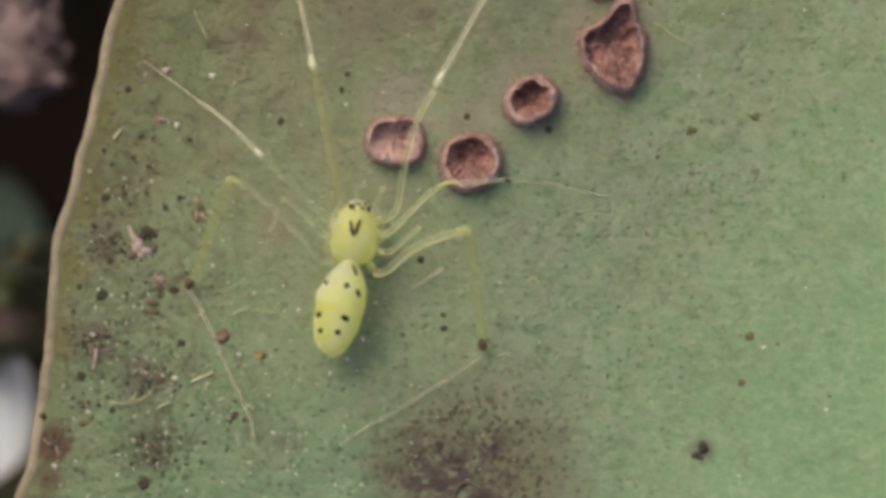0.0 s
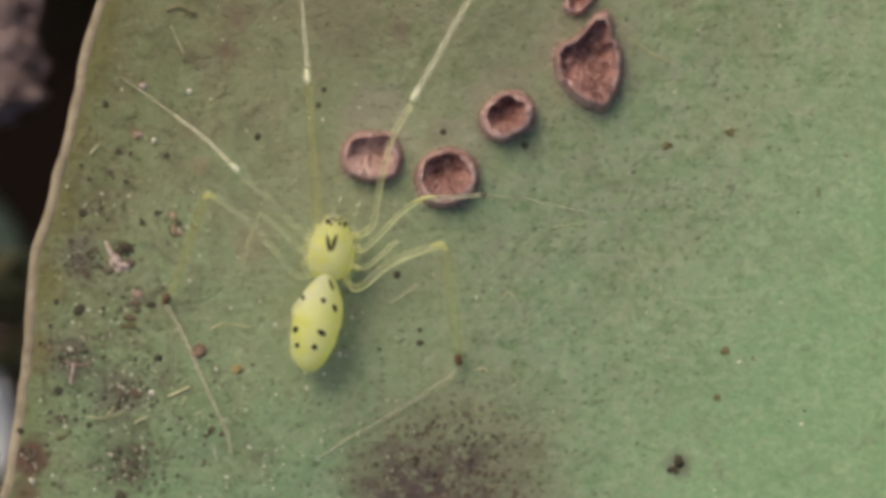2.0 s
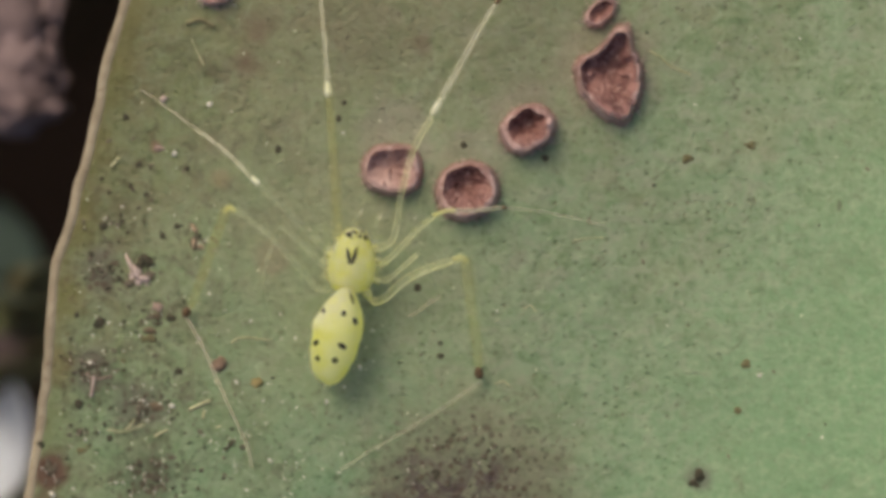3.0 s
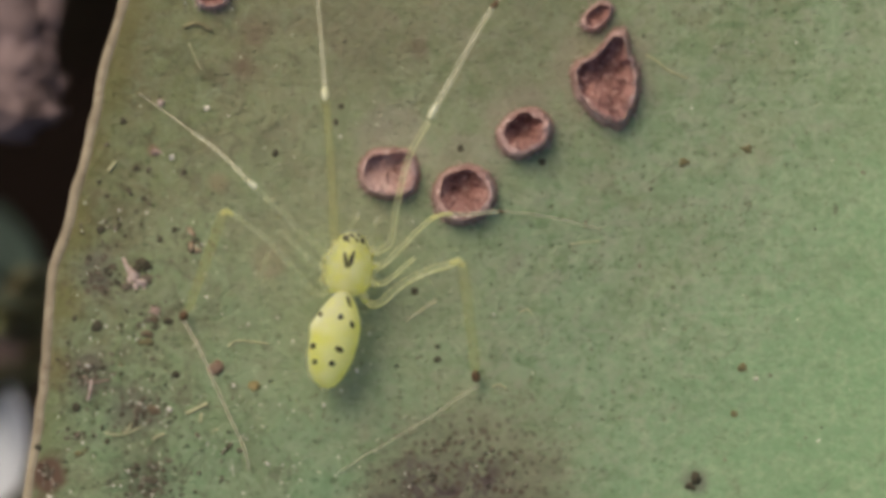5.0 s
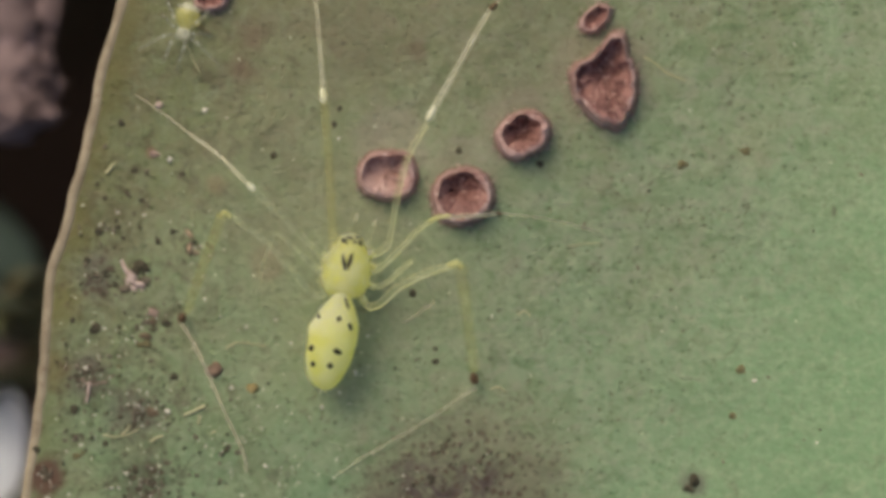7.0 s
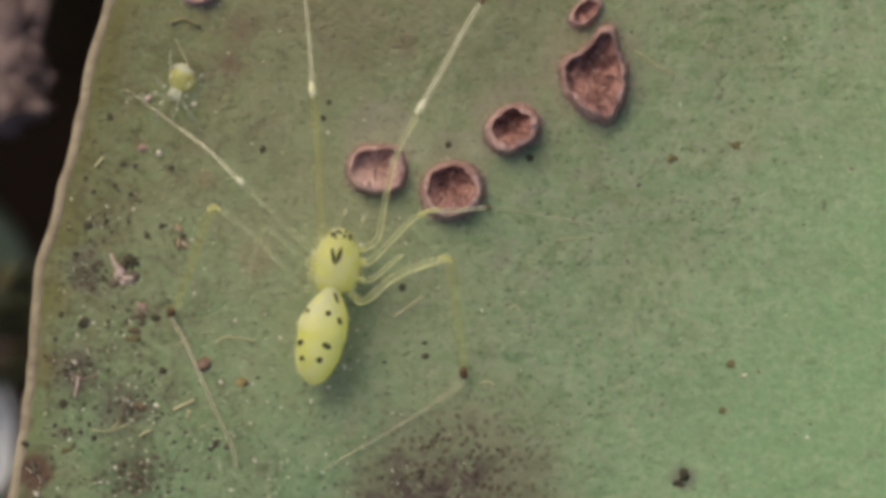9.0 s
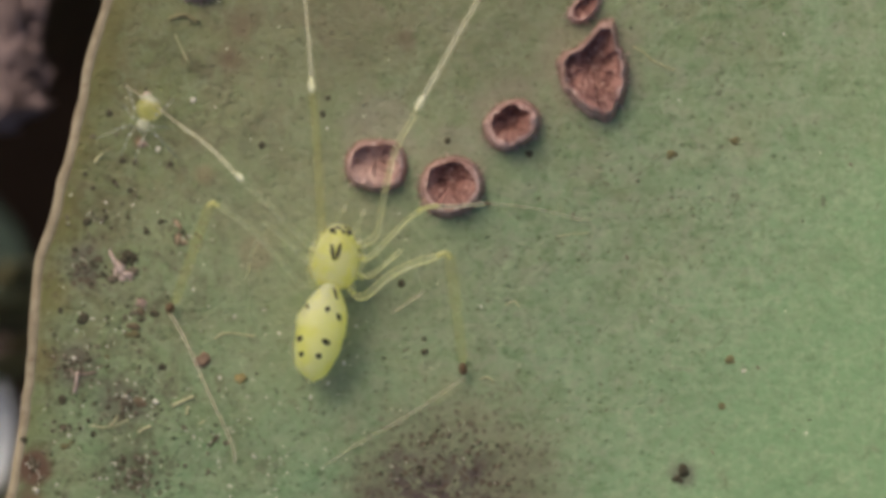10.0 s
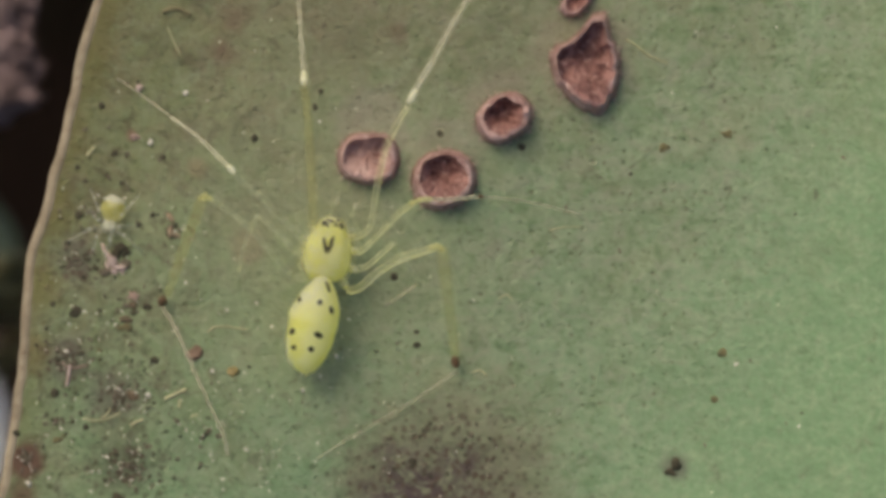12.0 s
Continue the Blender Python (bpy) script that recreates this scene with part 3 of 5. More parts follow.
# ---- cup-shaped scars on the leaf ----
def scar(x, y, outline, tall, seed, label, deep=100.0, depth=0.85, lip=0.82, steep=6.0, shift=0.2, inside=None, ragged=1.0):
    """A raised cup: outline gives the rim's radius (mm) by angle; the bowl falls steeply from the side that deep names
    (degrees) and rises gently to the opposite lip; shift moves its lowest point that way, in parts of the radius."""
    spot = over(x, y)
    base = thing("leaf_scar", spot, label, "scar", "scars on the leaf")
    n, down = 96, radians(deep)

    def rough(c, s, f):
        """Waviness of the wall by direction."""
        return 1 + 0.055 * noise.noise(Vector((c * 1.6, s * 1.6, seed))) + ragged * 0.035 * noise.noise(Vector((c * 4.2, s * 4.2, seed + 4))) + ragged * 0.025 * noise.noise(Vector((c * 9.0, s * 9.0, seed + 6 + f)))

    def crest(c, s):
        return tall * (1 + 0.22 * noise.noise(Vector((c * 1.5, s * 1.5, seed + 2))) + 0.10 * noise.noise(Vector((c * 4.0, s * 4.0, seed + 3))))

    def ring(f, z):
        pts = []
        for k in range(n):
            a = k / n * math.tau
            c, s = math.cos(a), math.sin(a)
            r = outline(a) * 0.93 * f * rough(c, s, f)
            pts.append(Vector((c * r, s * r, z * crest(c, s) if z > 0 else z)))
        return pts

    def inner(g):
        """A ring of the bowl; g is 1 at the lip and 0 at its lowest point."""
        pts = []
        for k in range(n):
            a = k / n * math.tau
            c, s = math.cos(a), math.sin(a)
            toward = math.cos(a - down)
            edge = lip - 0.005 + 0.05 * toward + 0.15 * noise.noise(Vector((c * 2.2, s * 2.2, seed + 11)))
            r = outline(a) * 0.93 * edge * g * rough(c, s, g)
            fall = 1 - g ** (1.15 + (steep - 1.15) * (0.5 + 0.5 * toward) ** 1.5)
            bend = a + 0.7 * noise.noise(Vector((c * r * 1.4, s * r * 1.4, seed + 1)))
            u, v = math.cos(bend), math.sin(bend)
            crease = 1 - 2.4 * abs(noise.noise(Vector((u * 1.7 + 3, v * 1.7, seed * 2.0 + g * 1.6))))
            fold = 0.35 * noise.noise(Vector((u * 4.5, v * 4.5, seed + 8 + g * 2))) + 0.55 * noise.noise(Vector((c * r * 2.0, s * r * 2.0, seed + 9))) + 0.35 * noise.noise(Vector((c * r * 4.5, s * r * 4.5, seed + 9)))
            move = (1 - g) * shift * outline(down)
            z = crest(c, s) * (1.0 - depth * fall) + tall * min(1.0, 3 * (1 - g)) * min(1.0, g * 3) * (0.19 * crease + 0.26 * fold)
            pts.append(Vector((c * r + math.cos(down) * move, s * r + math.sin(down) * move, max(z, 0.06))))
        return pts

    rim = [ring(1.12, -0.15), ring(1.09, 0.08), ring(1.06, 0.28), ring(1.025, 0.54), ring(0.985, 0.78), ring(0.95, 0.93), ring(0.915, 0.99), inner(1.0)]
    part("rim", loft(rim, False), M_RIM, base, "pinkish tan raised rim")
    bm = loft([inner(g) for g in (1.0, 0.96, 0.91, 0.85, 0.78, 0.70, 0.62, 0.53, 0.44, 0.34, 0.24, 0.14, 0.05)], False)
    bm.faces.new([v for v in list(bm.verts)[-n:]])
    part("bowl", bm, inside or M_BOWL, base, "sunken wrinkled reddish brown bowl")
    part("skirt", loft([ring(1.17, -0.04), ring(1.13, 0.04), ring(1.085, 0.13)], False), M_SKIRT, base)
    fuzz, rnd = bmesh.new(), random.Random(int(seed * 10))
    for k in range(70):
        a = rnd.uniform(0, math.tau)
        r = outline(a) * 0.93 * rnd.uniform(1.04, 1.10)
        p = Vector((math.cos(a) * r, math.sin(a) * r, 0.05))
        d = Vector((math.cos(a + rnd.uniform(-0.9, 0.9)), math.sin(a + rnd.uniform(-0.9, 0.9)), 0)) * rnd.uniform(0.08, 0.24)
        q = p + d
        lift = height(spot.x + q.x, spot.y + q.y) - spot.z
        tube(fuzz, [(p, 0.020), (p + d * 0.5 + Vector((0, 0, 0.05)), 0.016), (Vector((q.x, q.y, lift + 0.01)), 0.008)], 4, 2)
    tagged(part("fuzz", fuzz, M_FUZZ, base, "pale frayed skin round the scar"), kind="stuff")
    return base


def oval(rx, ry, turn=0.0, power=2.2):
    def f(a):
        c, s = abs(math.cos(a - turn)) / rx, abs(math.sin(a - turn)) / ry
        return (c ** power + s ** power) ** (-1 / power)
    return f


def by_angle(table):
    pts = [(radians(a), r * PX) for a, r in table]
    pts = pts + [(pts[0][0] + math.tau, pts[0][1])]

    def f(a):
        a = a % math.tau
        return interp(a, pts)
    return f


scar(-1.96, 2.7, oval(1.06, 0.89, 0.0, 2.5), 0.80, 1.3, "round cupped brown scar with a pale lower lip", deep=98, depth=0.86, lip=0.85, steep=7.0, shift=0.22, inside=M_BOWL_PALE)
scar(0.68, 1.96, oval(1.12, 1.0, 0.3), 0.80, 5.2, "round wrinkled brown scar with a pale rim", deep=105, depth=0.88, lip=0.85, steep=5.0, shift=0.20)
scar(2.8, 4.14, oval(1.00, 0.80, 0.55), 0.84, 9.4, "small oval cupped dark brown scar", deep=115, depth=0.95, lip=0.79, steep=5.0, shift=0.10)
scar(5.7, 5.92, by_angle([(0, 59), (25, 61), (50, 66), (62, 81), (72, 98), (80, 92), (95, 68), (115, 57), (140, 62), (158, 66), (175, 62), (205, 57), (235, 58), (258, 68), (282, 84), (300, 76), (325, 64)]),
     0.90, 3.7, "large pointed teardrop-shaped brown scar", deep=100, depth=0.92, lip=0.90, steep=6.0, shift=0.25, ragged=2.0)
scar(5.36, 8.26, oval(0.64, 0.38, 0.75), 0.45, 12.1, "small narrow brown scar", deep=100)
scar(-8.2, 8.94, oval(0.62, 0.40, 0.2), 0.45, 15.9, "small narrow brown scar beside the leaf tip half", deep=100)


# ---- the adult spider ----
BODY = over(-3.44, -1.58)
spider = thing("spider", BODY, "bright yellow long-legged spider with black dots", "spider")


def sp(x, y, h):
    """A point of the spider, in its own space."""
    return over(x, y, h) - BODY


# abdomen: stations along its axis give the half width to each side
A0, A1 = sp(-3.56, -1.42, 1.75), sp(-4.26, -4.9, 1.35)
AXIS = (A1 - A0).normalized()
SIDE = Vector((0, 0, 1)).cross(AXIS).normalized()
ROOF = AXIS.cross(SIDE).normalized() * -1
ROOF = ROOF if ROOF.z > 0 else -ROOF
SIDE_R = SIDE if SIDE.x > 0 else -SIDE
WIDTH_L = [(0, 0.14), (0.05, 0.34), (0.13, 0.56), (0.24, 0.80), (0.32, 0.92), (0.38, 1.02), (0.43, 1.06), (0.50, 0.96), (0.56, 0.99), (0.64, 0.97), (0.74, 0.92), (0.84, 0.80), (0.91, 0.64), (0.96, 0.44), (0.99, 0.22), (1.0, 0.06)]
WIDTH_R = [(0, 0.14), (0.05, 0.34), (0.13, 0.56), (0.24, 0.76), (0.36, 0.88), (0.48, 0.90), (0.62, 0.84), (0.74, 0.74), (0.84, 0.62), (0.91, 0.50), (0.96, 0.36), (0.99, 0.20), (1.0, 0.06)]


def abdomen_rings():
    rings = []
    for i in range(41):
        t = 0.5 - 0.5 * math.cos(math.pi * i / 40)
        c = A0.lerp(A1, t)
        l, r = interp(t, WIDTH_L) * 0.925, interp(t, WIDTH_R) * 0.945
        l *= 1 + 0.07 * noise.noise(Vector((t * 9.0, 1.7, 0)))
        r *= 1 + 0.05 * noise.noise(Vector((t * 8.0, 6.2, 0)))
        tall = 0.74 * (l + r) / 2
        rings.append([c + SIDE_R * ((r if math.cos(a) > 0 else l) * math.cos(a)) + ROOF * (tall * math.sin(a)) for a in (k / 32 * math.tau for k in range(32))])
    return rings


bm = loft(abdomen_rings())
bmesh.ops.smooth_vert(bm, verts=bm.verts, factor=0.5, use_axis_x=True, use_axis_y=True, use_axis_z=True)
bmesh.ops.recalc_face_normals(bm, faces=bm.faces)
abdomen_skin = BVHTree.FromBMesh(bm)
abdomen = part("abdomen", bm, M_ABDOMEN, spider, "plump yellow abdomen with black dots")


def patch(name, x, y, rx, ry, turn, skin, material, parent, lift=0.012, thick=0.02):
    """A small raised marking that follows the skin under it; x, y as over the leaf."""
    bm = bmesh.new()
    c = sp(x, y, 2.3)
    rings = []
    for f, up in ((1.0, -thick), (0.92, lift * 0.6), (0.5, lift), (0.05, lift * 1.1)):
        ring = []
        for k in range(16):
            a = k / 16 * math.tau
            wob = 1 + 0.12 * noise.noise(Vector((math.cos(a) * 1.5, math.sin(a) * 1.5, x + y)))
            u, v = rx * f * wob * math.cos(a), ry * f * wob * math.sin(a)
            p = Vector((c.x + u * math.cos(turn) - v * math.sin(turn), c.y + u * math.sin(turn) + v * math.cos(turn), 9.0))
            hit = skin.ray_cast(p, Vector((0, 0, -1)))[0] or skin.find_nearest(Vector((p.x, p.y, c.z - 0.5)))[0]
            ring.append(hit + Vector((0, 0, up)))
        rings.append(ring)
    vs = [[bm.verts.new(p) for p in r] for r in rings]
    for u, v in zip(vs, vs[1:]):
        for k in range(16):
            bm.faces.new((u[k], u[(k + 1) % 16], v[(k + 1) % 16], v[k]))
    bm.faces.new(vs[-1])
    return part(name, bm, material, parent)


for x, y, rx, ry, turn in ((-4.44, -2.28, 0.07, 0.10, 0.3), (-3.7, -2.38, 0.10, 0.10, 0.0), (-3.3, -2.66, 0.075, 0.15, 0.35), (-4.7, -3.42, 0.10, 0.12, -0.6),
                           (-3.76, -3.54, 0.17, 0.10, -0.5), (-4.64, -3.98, 0.09, 0.10, 0.0), (-4.02, -4.04, 0.115, 0.10, -0.2)):
    patch("dot", x, y, rx, ry, turn, abdomen_skin, M_BLACK, abdomen)
patch("stripe", -3.42, -1.84, 0.05, 0.24, 0.35, abdomen_skin, M_BLACK, abdomen)

# carapace: an egg with a narrower, lower head
C0, C1 = sp(-3.56, -1.66, 1.45), sp(-3.24, 0.64, 1.46)
CAX = (C1 - C0).normalized()
CSD = CAX.cross(Vector((0, 0, 1))).normalized()
CUP = CSD.cross(CAX).normalized()
C_WIDE = [(0, 0.20), (0.05, 0.54), (0.14, 0.76), (0.28, 0.86), (0.45, 0.87), (0.6, 0.82), (0.72, 0.72), (0.82, 0.58), (0.90, 0.46), (0.96, 0.38), (0.99, 0.26), (1.0, 0.12)]
C_TALL = [(0, 0.15), (0.1, 0.45), (0.3, 0.66), (0.5, 0.70), (0.7, 0.60), (0.88, 0.42), (1.0, 0.10)]
rings = []
for i in range(33):
    t = 0.5 - 0.5 * math.cos(math.pi * i / 32)
    c, w, h = C0.lerp(C1, t), interp(t, C_WIDE) * 0.955, interp(t, C_TALL)
    rings.append([c + CSD * (w * math.cos(a)) + CUP * (h * math.sin(a)) for a in (k / 32 * math.tau for k in range(32))])
bm = loft(rings)
bmesh.ops.smooth_vert(bm, verts=bm.verts, factor=0.5, use_axis_x=True, use_axis_y=True, use_axis_z=True)
bmesh.ops.recalc_face_normals(bm, faces=bm.faces)
carapace_skin = BVHTree.FromBMesh(bm)
carapace = part("cephalothorax", bm, M_SHELL, spider, "rounded pale yellow carapace with a dark V mark")
# a thin clear flange round it, wavy over the hips
rings = []
for i in range(41):
    t = 0.5 - 0.5 * math.cos(math.pi * i / 40)
    c, w = C0.lerp(C1, 0.02 + 0.90 * t) - CUP * 0.16, interp(t, C_WIDE) * 1.12
    wave = [1 + 0.09 * math.sin(t * 27 + side) + 0.05 * noise.noise(Vector((t * 12, side * 3.0, 1.0))) for side in (0, 2)]
    rings.append([c + CSD * (w * wave[0 if math.cos(a) > 0 else 1] * math.cos(a)) + CUP * (0.30 * w * math.sin(a)) for a in (k / 24 * math.tau for k in range(24))])
bm = loft(rings)
bmesh.ops.recalc_face_normals(bm, faces=bm.faces)
part("flange", bm, M_FLANGE, spider, "glassy wavy edge of the carapace")
patch("v_mark", -3.53, -0.36, 0.07, 0.32, 0.16, carapace_skin, M_BLACK, carapace)
patch("v_mark", -3.32, -0.34, 0.075, 0.34, -0.30, carapace_skin, M_BLACK, carapace)
patch("dark_patch", -3.52, 0.4, 0.12, 0.075, 0.4, carapace_skin, M_BLACK, carapace, 0.008)
patch("dark_patch", -2.92, 0.34, 0.10, 0.12, 0.0, carapace_skin, M_BLACK, carapace, 0.008)
patch("dark_patch", -3.14, 0.36, 0.06, 0.06, 0.0, carapace_skin, M_BLACK, carapace, 0.008)
patch("dark_patch", -3.32, 0.5, 0.06, 0.05, 0.0, carapace_skin, M_BLACK, carapace, 0.008)
patch("dark_patch", -3.06, 0.52, 0.07, 0.05, 0.0, carapace_skin, M_BLACK, carapace, 0.008)
for x, y, r in ((-3.56, 0.44, 0.07), (-3.4, 0.52, 0.05), (-3.08, 0.52, 0.05), (-2.86, 0.42, 0.075), (-3.42, 0.3, 0.045), (-3.24, 0.46, 0.05), (-3.1, 0.32, 0.045), (-2.94, 0.26, 0.06)):
    p = sp(x, y, 1.75)
    hit = carapace_skin.ray_cast(Vector((p.x, p.y, 9)), Vector((0, 0, -1)))[0] or carapace_skin.find_nearest(p)[0]
    bm = bmesh.new()
    bmesh.ops.create_icosphere(bm, subdivisions=2, radius=r)
    part("eye", bm, M_EYE, carapace, "", hit - Vector((0, 0, r * 0.2)))
# waist, jaws and feelers
part("waist", tube(bmesh.new(), [(C0 + CAX * 0.3, 0.22), (A0 + AXIS * 0.2, 0.2)], 10), M_CREAM, spider)
for x, y, u, v in ((-3.42, 0.34, -3.12, 1.14), (-2.88, 0.34, -2.48, 0.98)):
    a, b = sp(x, y, 1.25), sp(u, v, 0.95)
    palp = part("palp", tube(bmesh.new(), [(a, 0.09), (a.lerp(b, 0.5) + Vector((0.12 if x > -3 else -0.12, 0, 0.25)), 0.075), (b, 0.085)], 8), M_LEG_CLEAR, spider, "short translucent feeler")
    part("tip", tube(bmesh.new(), [(b, 0.09), (b + (b - a).normalized() * 0.22, 0.05)], 8, 3), M_LEG_TAN, palp)
for x in (-3.34, -3.1):
    p = sp(x, 0.58, 1.2)
    part("fang_base", tube(bmesh.new(), [(p + Vector((0, -0.35, -0.05)), 0.12), (p + Vector((0, -0.08, -0.4)), 0.08)], 8), M_CREAM, spider)
a = A1 + AXIS * 0.02
for dx in (-0.07, 0.07):
    part("spinneret", tube(bmesh.new(), [(a + Vector((dx, 0.06, -0.1)), 0.07), (a + Vector((dx, -0.05, -0.14)), 0.04)], 8, 3), M_CREAM, spider)


EDGE = {M_LEG_VEIL: M_LEG_VEIL, M_LEG_CLEAR: M_LIT_EDGE_CLEAR, M_LEG_TAN: M_LIT_EDGE_TAN, M_LEG_FINE: M_LIT_EDGE_FINE, M_LEG_FAINT: M_LIT_EDGE_FAINT, M_JOINT_PALE: M_JOINT_PALE, M_JOINT_DARK: M_JOINT_DARK}


def limb(pts, root, plain=False):
    """A clear rod; pale side rods stand for lit edges, thicker away from sun."""
    line = [(sp(x, y, h) - root, r * (1.15 if plain else 0.76)) for x, y, h, r in pts]
    bm = tube(bmesh.new(), line)
    count = len(bm.faces)
    if max(r for _, r in line) > 0.055 and not plain:
        for s in (-1, 1):
            side = []
            for i, (p, r) in enumerate(line):
                d = line[min(i + 1, len(line) - 1)][0] - line[max(i - 1, 0)][0]
                a = d.cross(Vector((0, 0, 1))).normalized()
                lit = 0.5 + 0.5 * s * a.dot(Vector((0.5, -0.86, 0)))
                side.append((p + a * (s * r * 0.86), max(0.010, r * (0.06 + 0.20 * lit))))
            tube(bm, side, 6)
    bm.faces.ensure_lookup_table()
    for f in bm.faces[count:]:
        f.material_index = 1
    return bm


def leg(segments, label="slender translucent yellow jointed leg"):
    """segments: (name, material, [(x, y, height, radius), ...]); the first one is the leg itself and carries the rest."""
    x, y, h, r = segments[0][2][0]
    root = sp(x, y, h)
    ob = part("leg", limb(segments[0][2], root, segments[0][1] is M_LEG_VEIL), segments[0][1], spider, label, root, EDGE.get(segments[0][1], M_LIT_EDGE))
    # the hip joins the leg to the carapace
    hub = C0.lerp(C1, 0.42) - Vector((0, 0, 0.2))
    inward = (hub - root).normalized()
    part("coxa", tube(bmesh.new(), [(inward * 0.35, r * 0.95), (Vector((0, 0, 0)), r * 0.95), (inward * -0.14 + Vector((0, 0, 0.02)), r * 0.85)], 10, 4), M_SHELL, ob)
    for name, material, pts in segments[1:]:
        part(name, limb(pts, root, material is M_LEG_VEIL), material, ob, "", (0, 0, 0), EDGE.get(material, M_LIT_EDGE))
    return ob


front_leg = leg([
    ("leg", M_LEG_VEIL, [(-3.84, 0.1, 1.45, 0.15), (-3.92, 0.72, 1.75, 0.15), (-4, 2.22, 2.4, 0.14), (-4.12, 4.02, 2.9, 0.13), (-4.24, 5.38, 3.1, 0.13)]),
    ("patella", M_JOINT_PALE, [(-4.24, 5.3, 3.12, 0.12), (-4.26, 5.46, 3.15, 0.175), (-4.28, 5.78, 3.12, 0.11)]),
    ("tibia", M_LEG_TAN, [(-4.28, 5.86, 3.10, 0.10), (-4.38, 7.22, 2.8, 0.082), (-4.52, 8.82, 2.4, 0.078), (-4.64, 10.02, 2.0, 0.09)]),
    ("metatarsus", M_LEG_FINE, [(-4.64, 10.02, 2.0, 0.09), (-4.88, 11.82, 0.9, 0.07), (-5.08, 13.12, 0.07, 0.05)]),
])
leg([
    ("leg", M_LEG_CLEAR, [(-4.12, -0.34, 1.4, 0.15), (-4.48, 0.02, 1.7, 0.14), (-5.28, 0.82, 2.2, 0.125), (-6.08, 1.58, 2.5, 0.115), (-6.74, 2.22, 2.6, 0.11)]),
    ("patella", M_JOINT_PALE, [(-6.72, 2.2, 2.6, 0.11), (-6.8, 2.28, 2.62, 0.15), (-6.94, 2.42, 2.6, 0.10)]),
    ("tibia", M_LEG_TAN, [(-6.96, 2.44, 2.6, 0.10), (-7.98, 3.44, 2.0, 0.09), (-8.98, 4.18, 1.3, 0.07)]),
    ("metatarsus", M_LEG_FINE, [(-8.94, 4.16, 1.3, 0.066), (-9.88, 4.86, 0.6, 0.058), (-10.88, 5.56, 0.06, 0.045)]),
])
leg([
    ("leg", M_LEG_CLEAR, [(-4.12, -0.82, 1.35, 0.13), (-4.48, -0.62, 1.6, 0.12), (-5.28, 0.18, 2.0, 0.10), (-5.92, 0.7, 2.1, 0.10)]),
    ("tibia", M_LEG_CLEAR, [(-5.92, 0.7, 2.1, 0.09), (-6.32, -0.18, 1.4, 0.075), (-6.58, -1.28, 0.7, 0.065)]),
    ("metatarsus", M_LEG_CLEAR, [(-6.58, -1.28, 0.7, 0.06), (-6.44, -2.38, 0.3, 0.05), (-6.2, -3.3, 0.06, 0.04)]),
])
leg([
    ("leg", M_LEG_CLEAR, [(-3.92, -1.34, 1.35, 0.14), (-4.32, -1.52, 1.55, 0.13), (-4.68, -1.44, 1.8, 0.125), (-5.28, -0.78, 2.3, 0.12), (-6.28, 0.34, 2.8, 0.115), (-7.28, 1.1, 3.0, 0.115), (-7.64, 1.3, 3.05, 0.115)]),
    ("patella", M_KNEE, [(-7.56, 1.26, 3.05, 0.115), (-7.76, 1.38, 3.08, 0.13), (-7.9, 1.26, 3.0, 0.11)]),
    ("tibia", M_LEG_VEIL, [(-7.88, 1.26, 3.0, 0.16), (-8.4, -0.18, 1.9, 0.16), (-9.08, -2.08, 0.55, 0.13)]),
    ("joint", M_JOINT_DARK, [(-9.24, -2.26, 0.46, 0.20), (-9.3, -2.4, 0.42, 0.20)]),
    ("metatarsus", M_LEG_FINE, [(-9.28, -2.5, 0.4, 0.095), (-8.68, -3.58, 0.4, 0.088), (-7.84, -5.48, 0.3, 0.08), (-7.18, -6.88, 0.14, 0.076)]),
    ("tarsus", M_LEG_TAN, [(-7.18, -6.88, 0.14, 0.09), (-7.02, -7.4, 0.10, 0.085), (-6.98, -7.8, 0.06, 0.06)]),
])
leg([
    ("leg", M_LEG, [(-2.64, -0.1, 1.4, 0.15), (-2.24, 0.02, 1.7, 0.14), (-1.92, 0.38, 2.0, 0.13), (-1.68, 1.78, 2.6, 0.125), (-1.28, 3.3, 3.0, 0.125), (-0.6, 4.54, 3.15, 0.12)]),
    ("patella", M_JOINT_PALE, [(-0.56, 4.68, 3.15, 0.12), (-0.44, 4.88, 3.2, 0.165), (-0.32, 5.12, 3.18, 0.12)]),
    ("tibia", M_LEG_TAN, [(-0.32, 5.14, 3.15, 0.13), (0.28, 6.18, 2.9, 0.125), (0.96, 7.42, 2.5, 0.11), (1.64, 8.58, 2.0, 0.10)]),
    ("joint", M_JOINT_DARK, [(1.68, 8.62, 2.0, 0.12), (1.84, 8.78, 1.95, 0.12)]),
    ("metatarsus", M_LEG_FINE, [(1.86, 8.82, 1.9, 0.09), (2.62, 10.62, 0.8, 0.07), (3.22, 12.22, 0.07, 0.05)]),
])
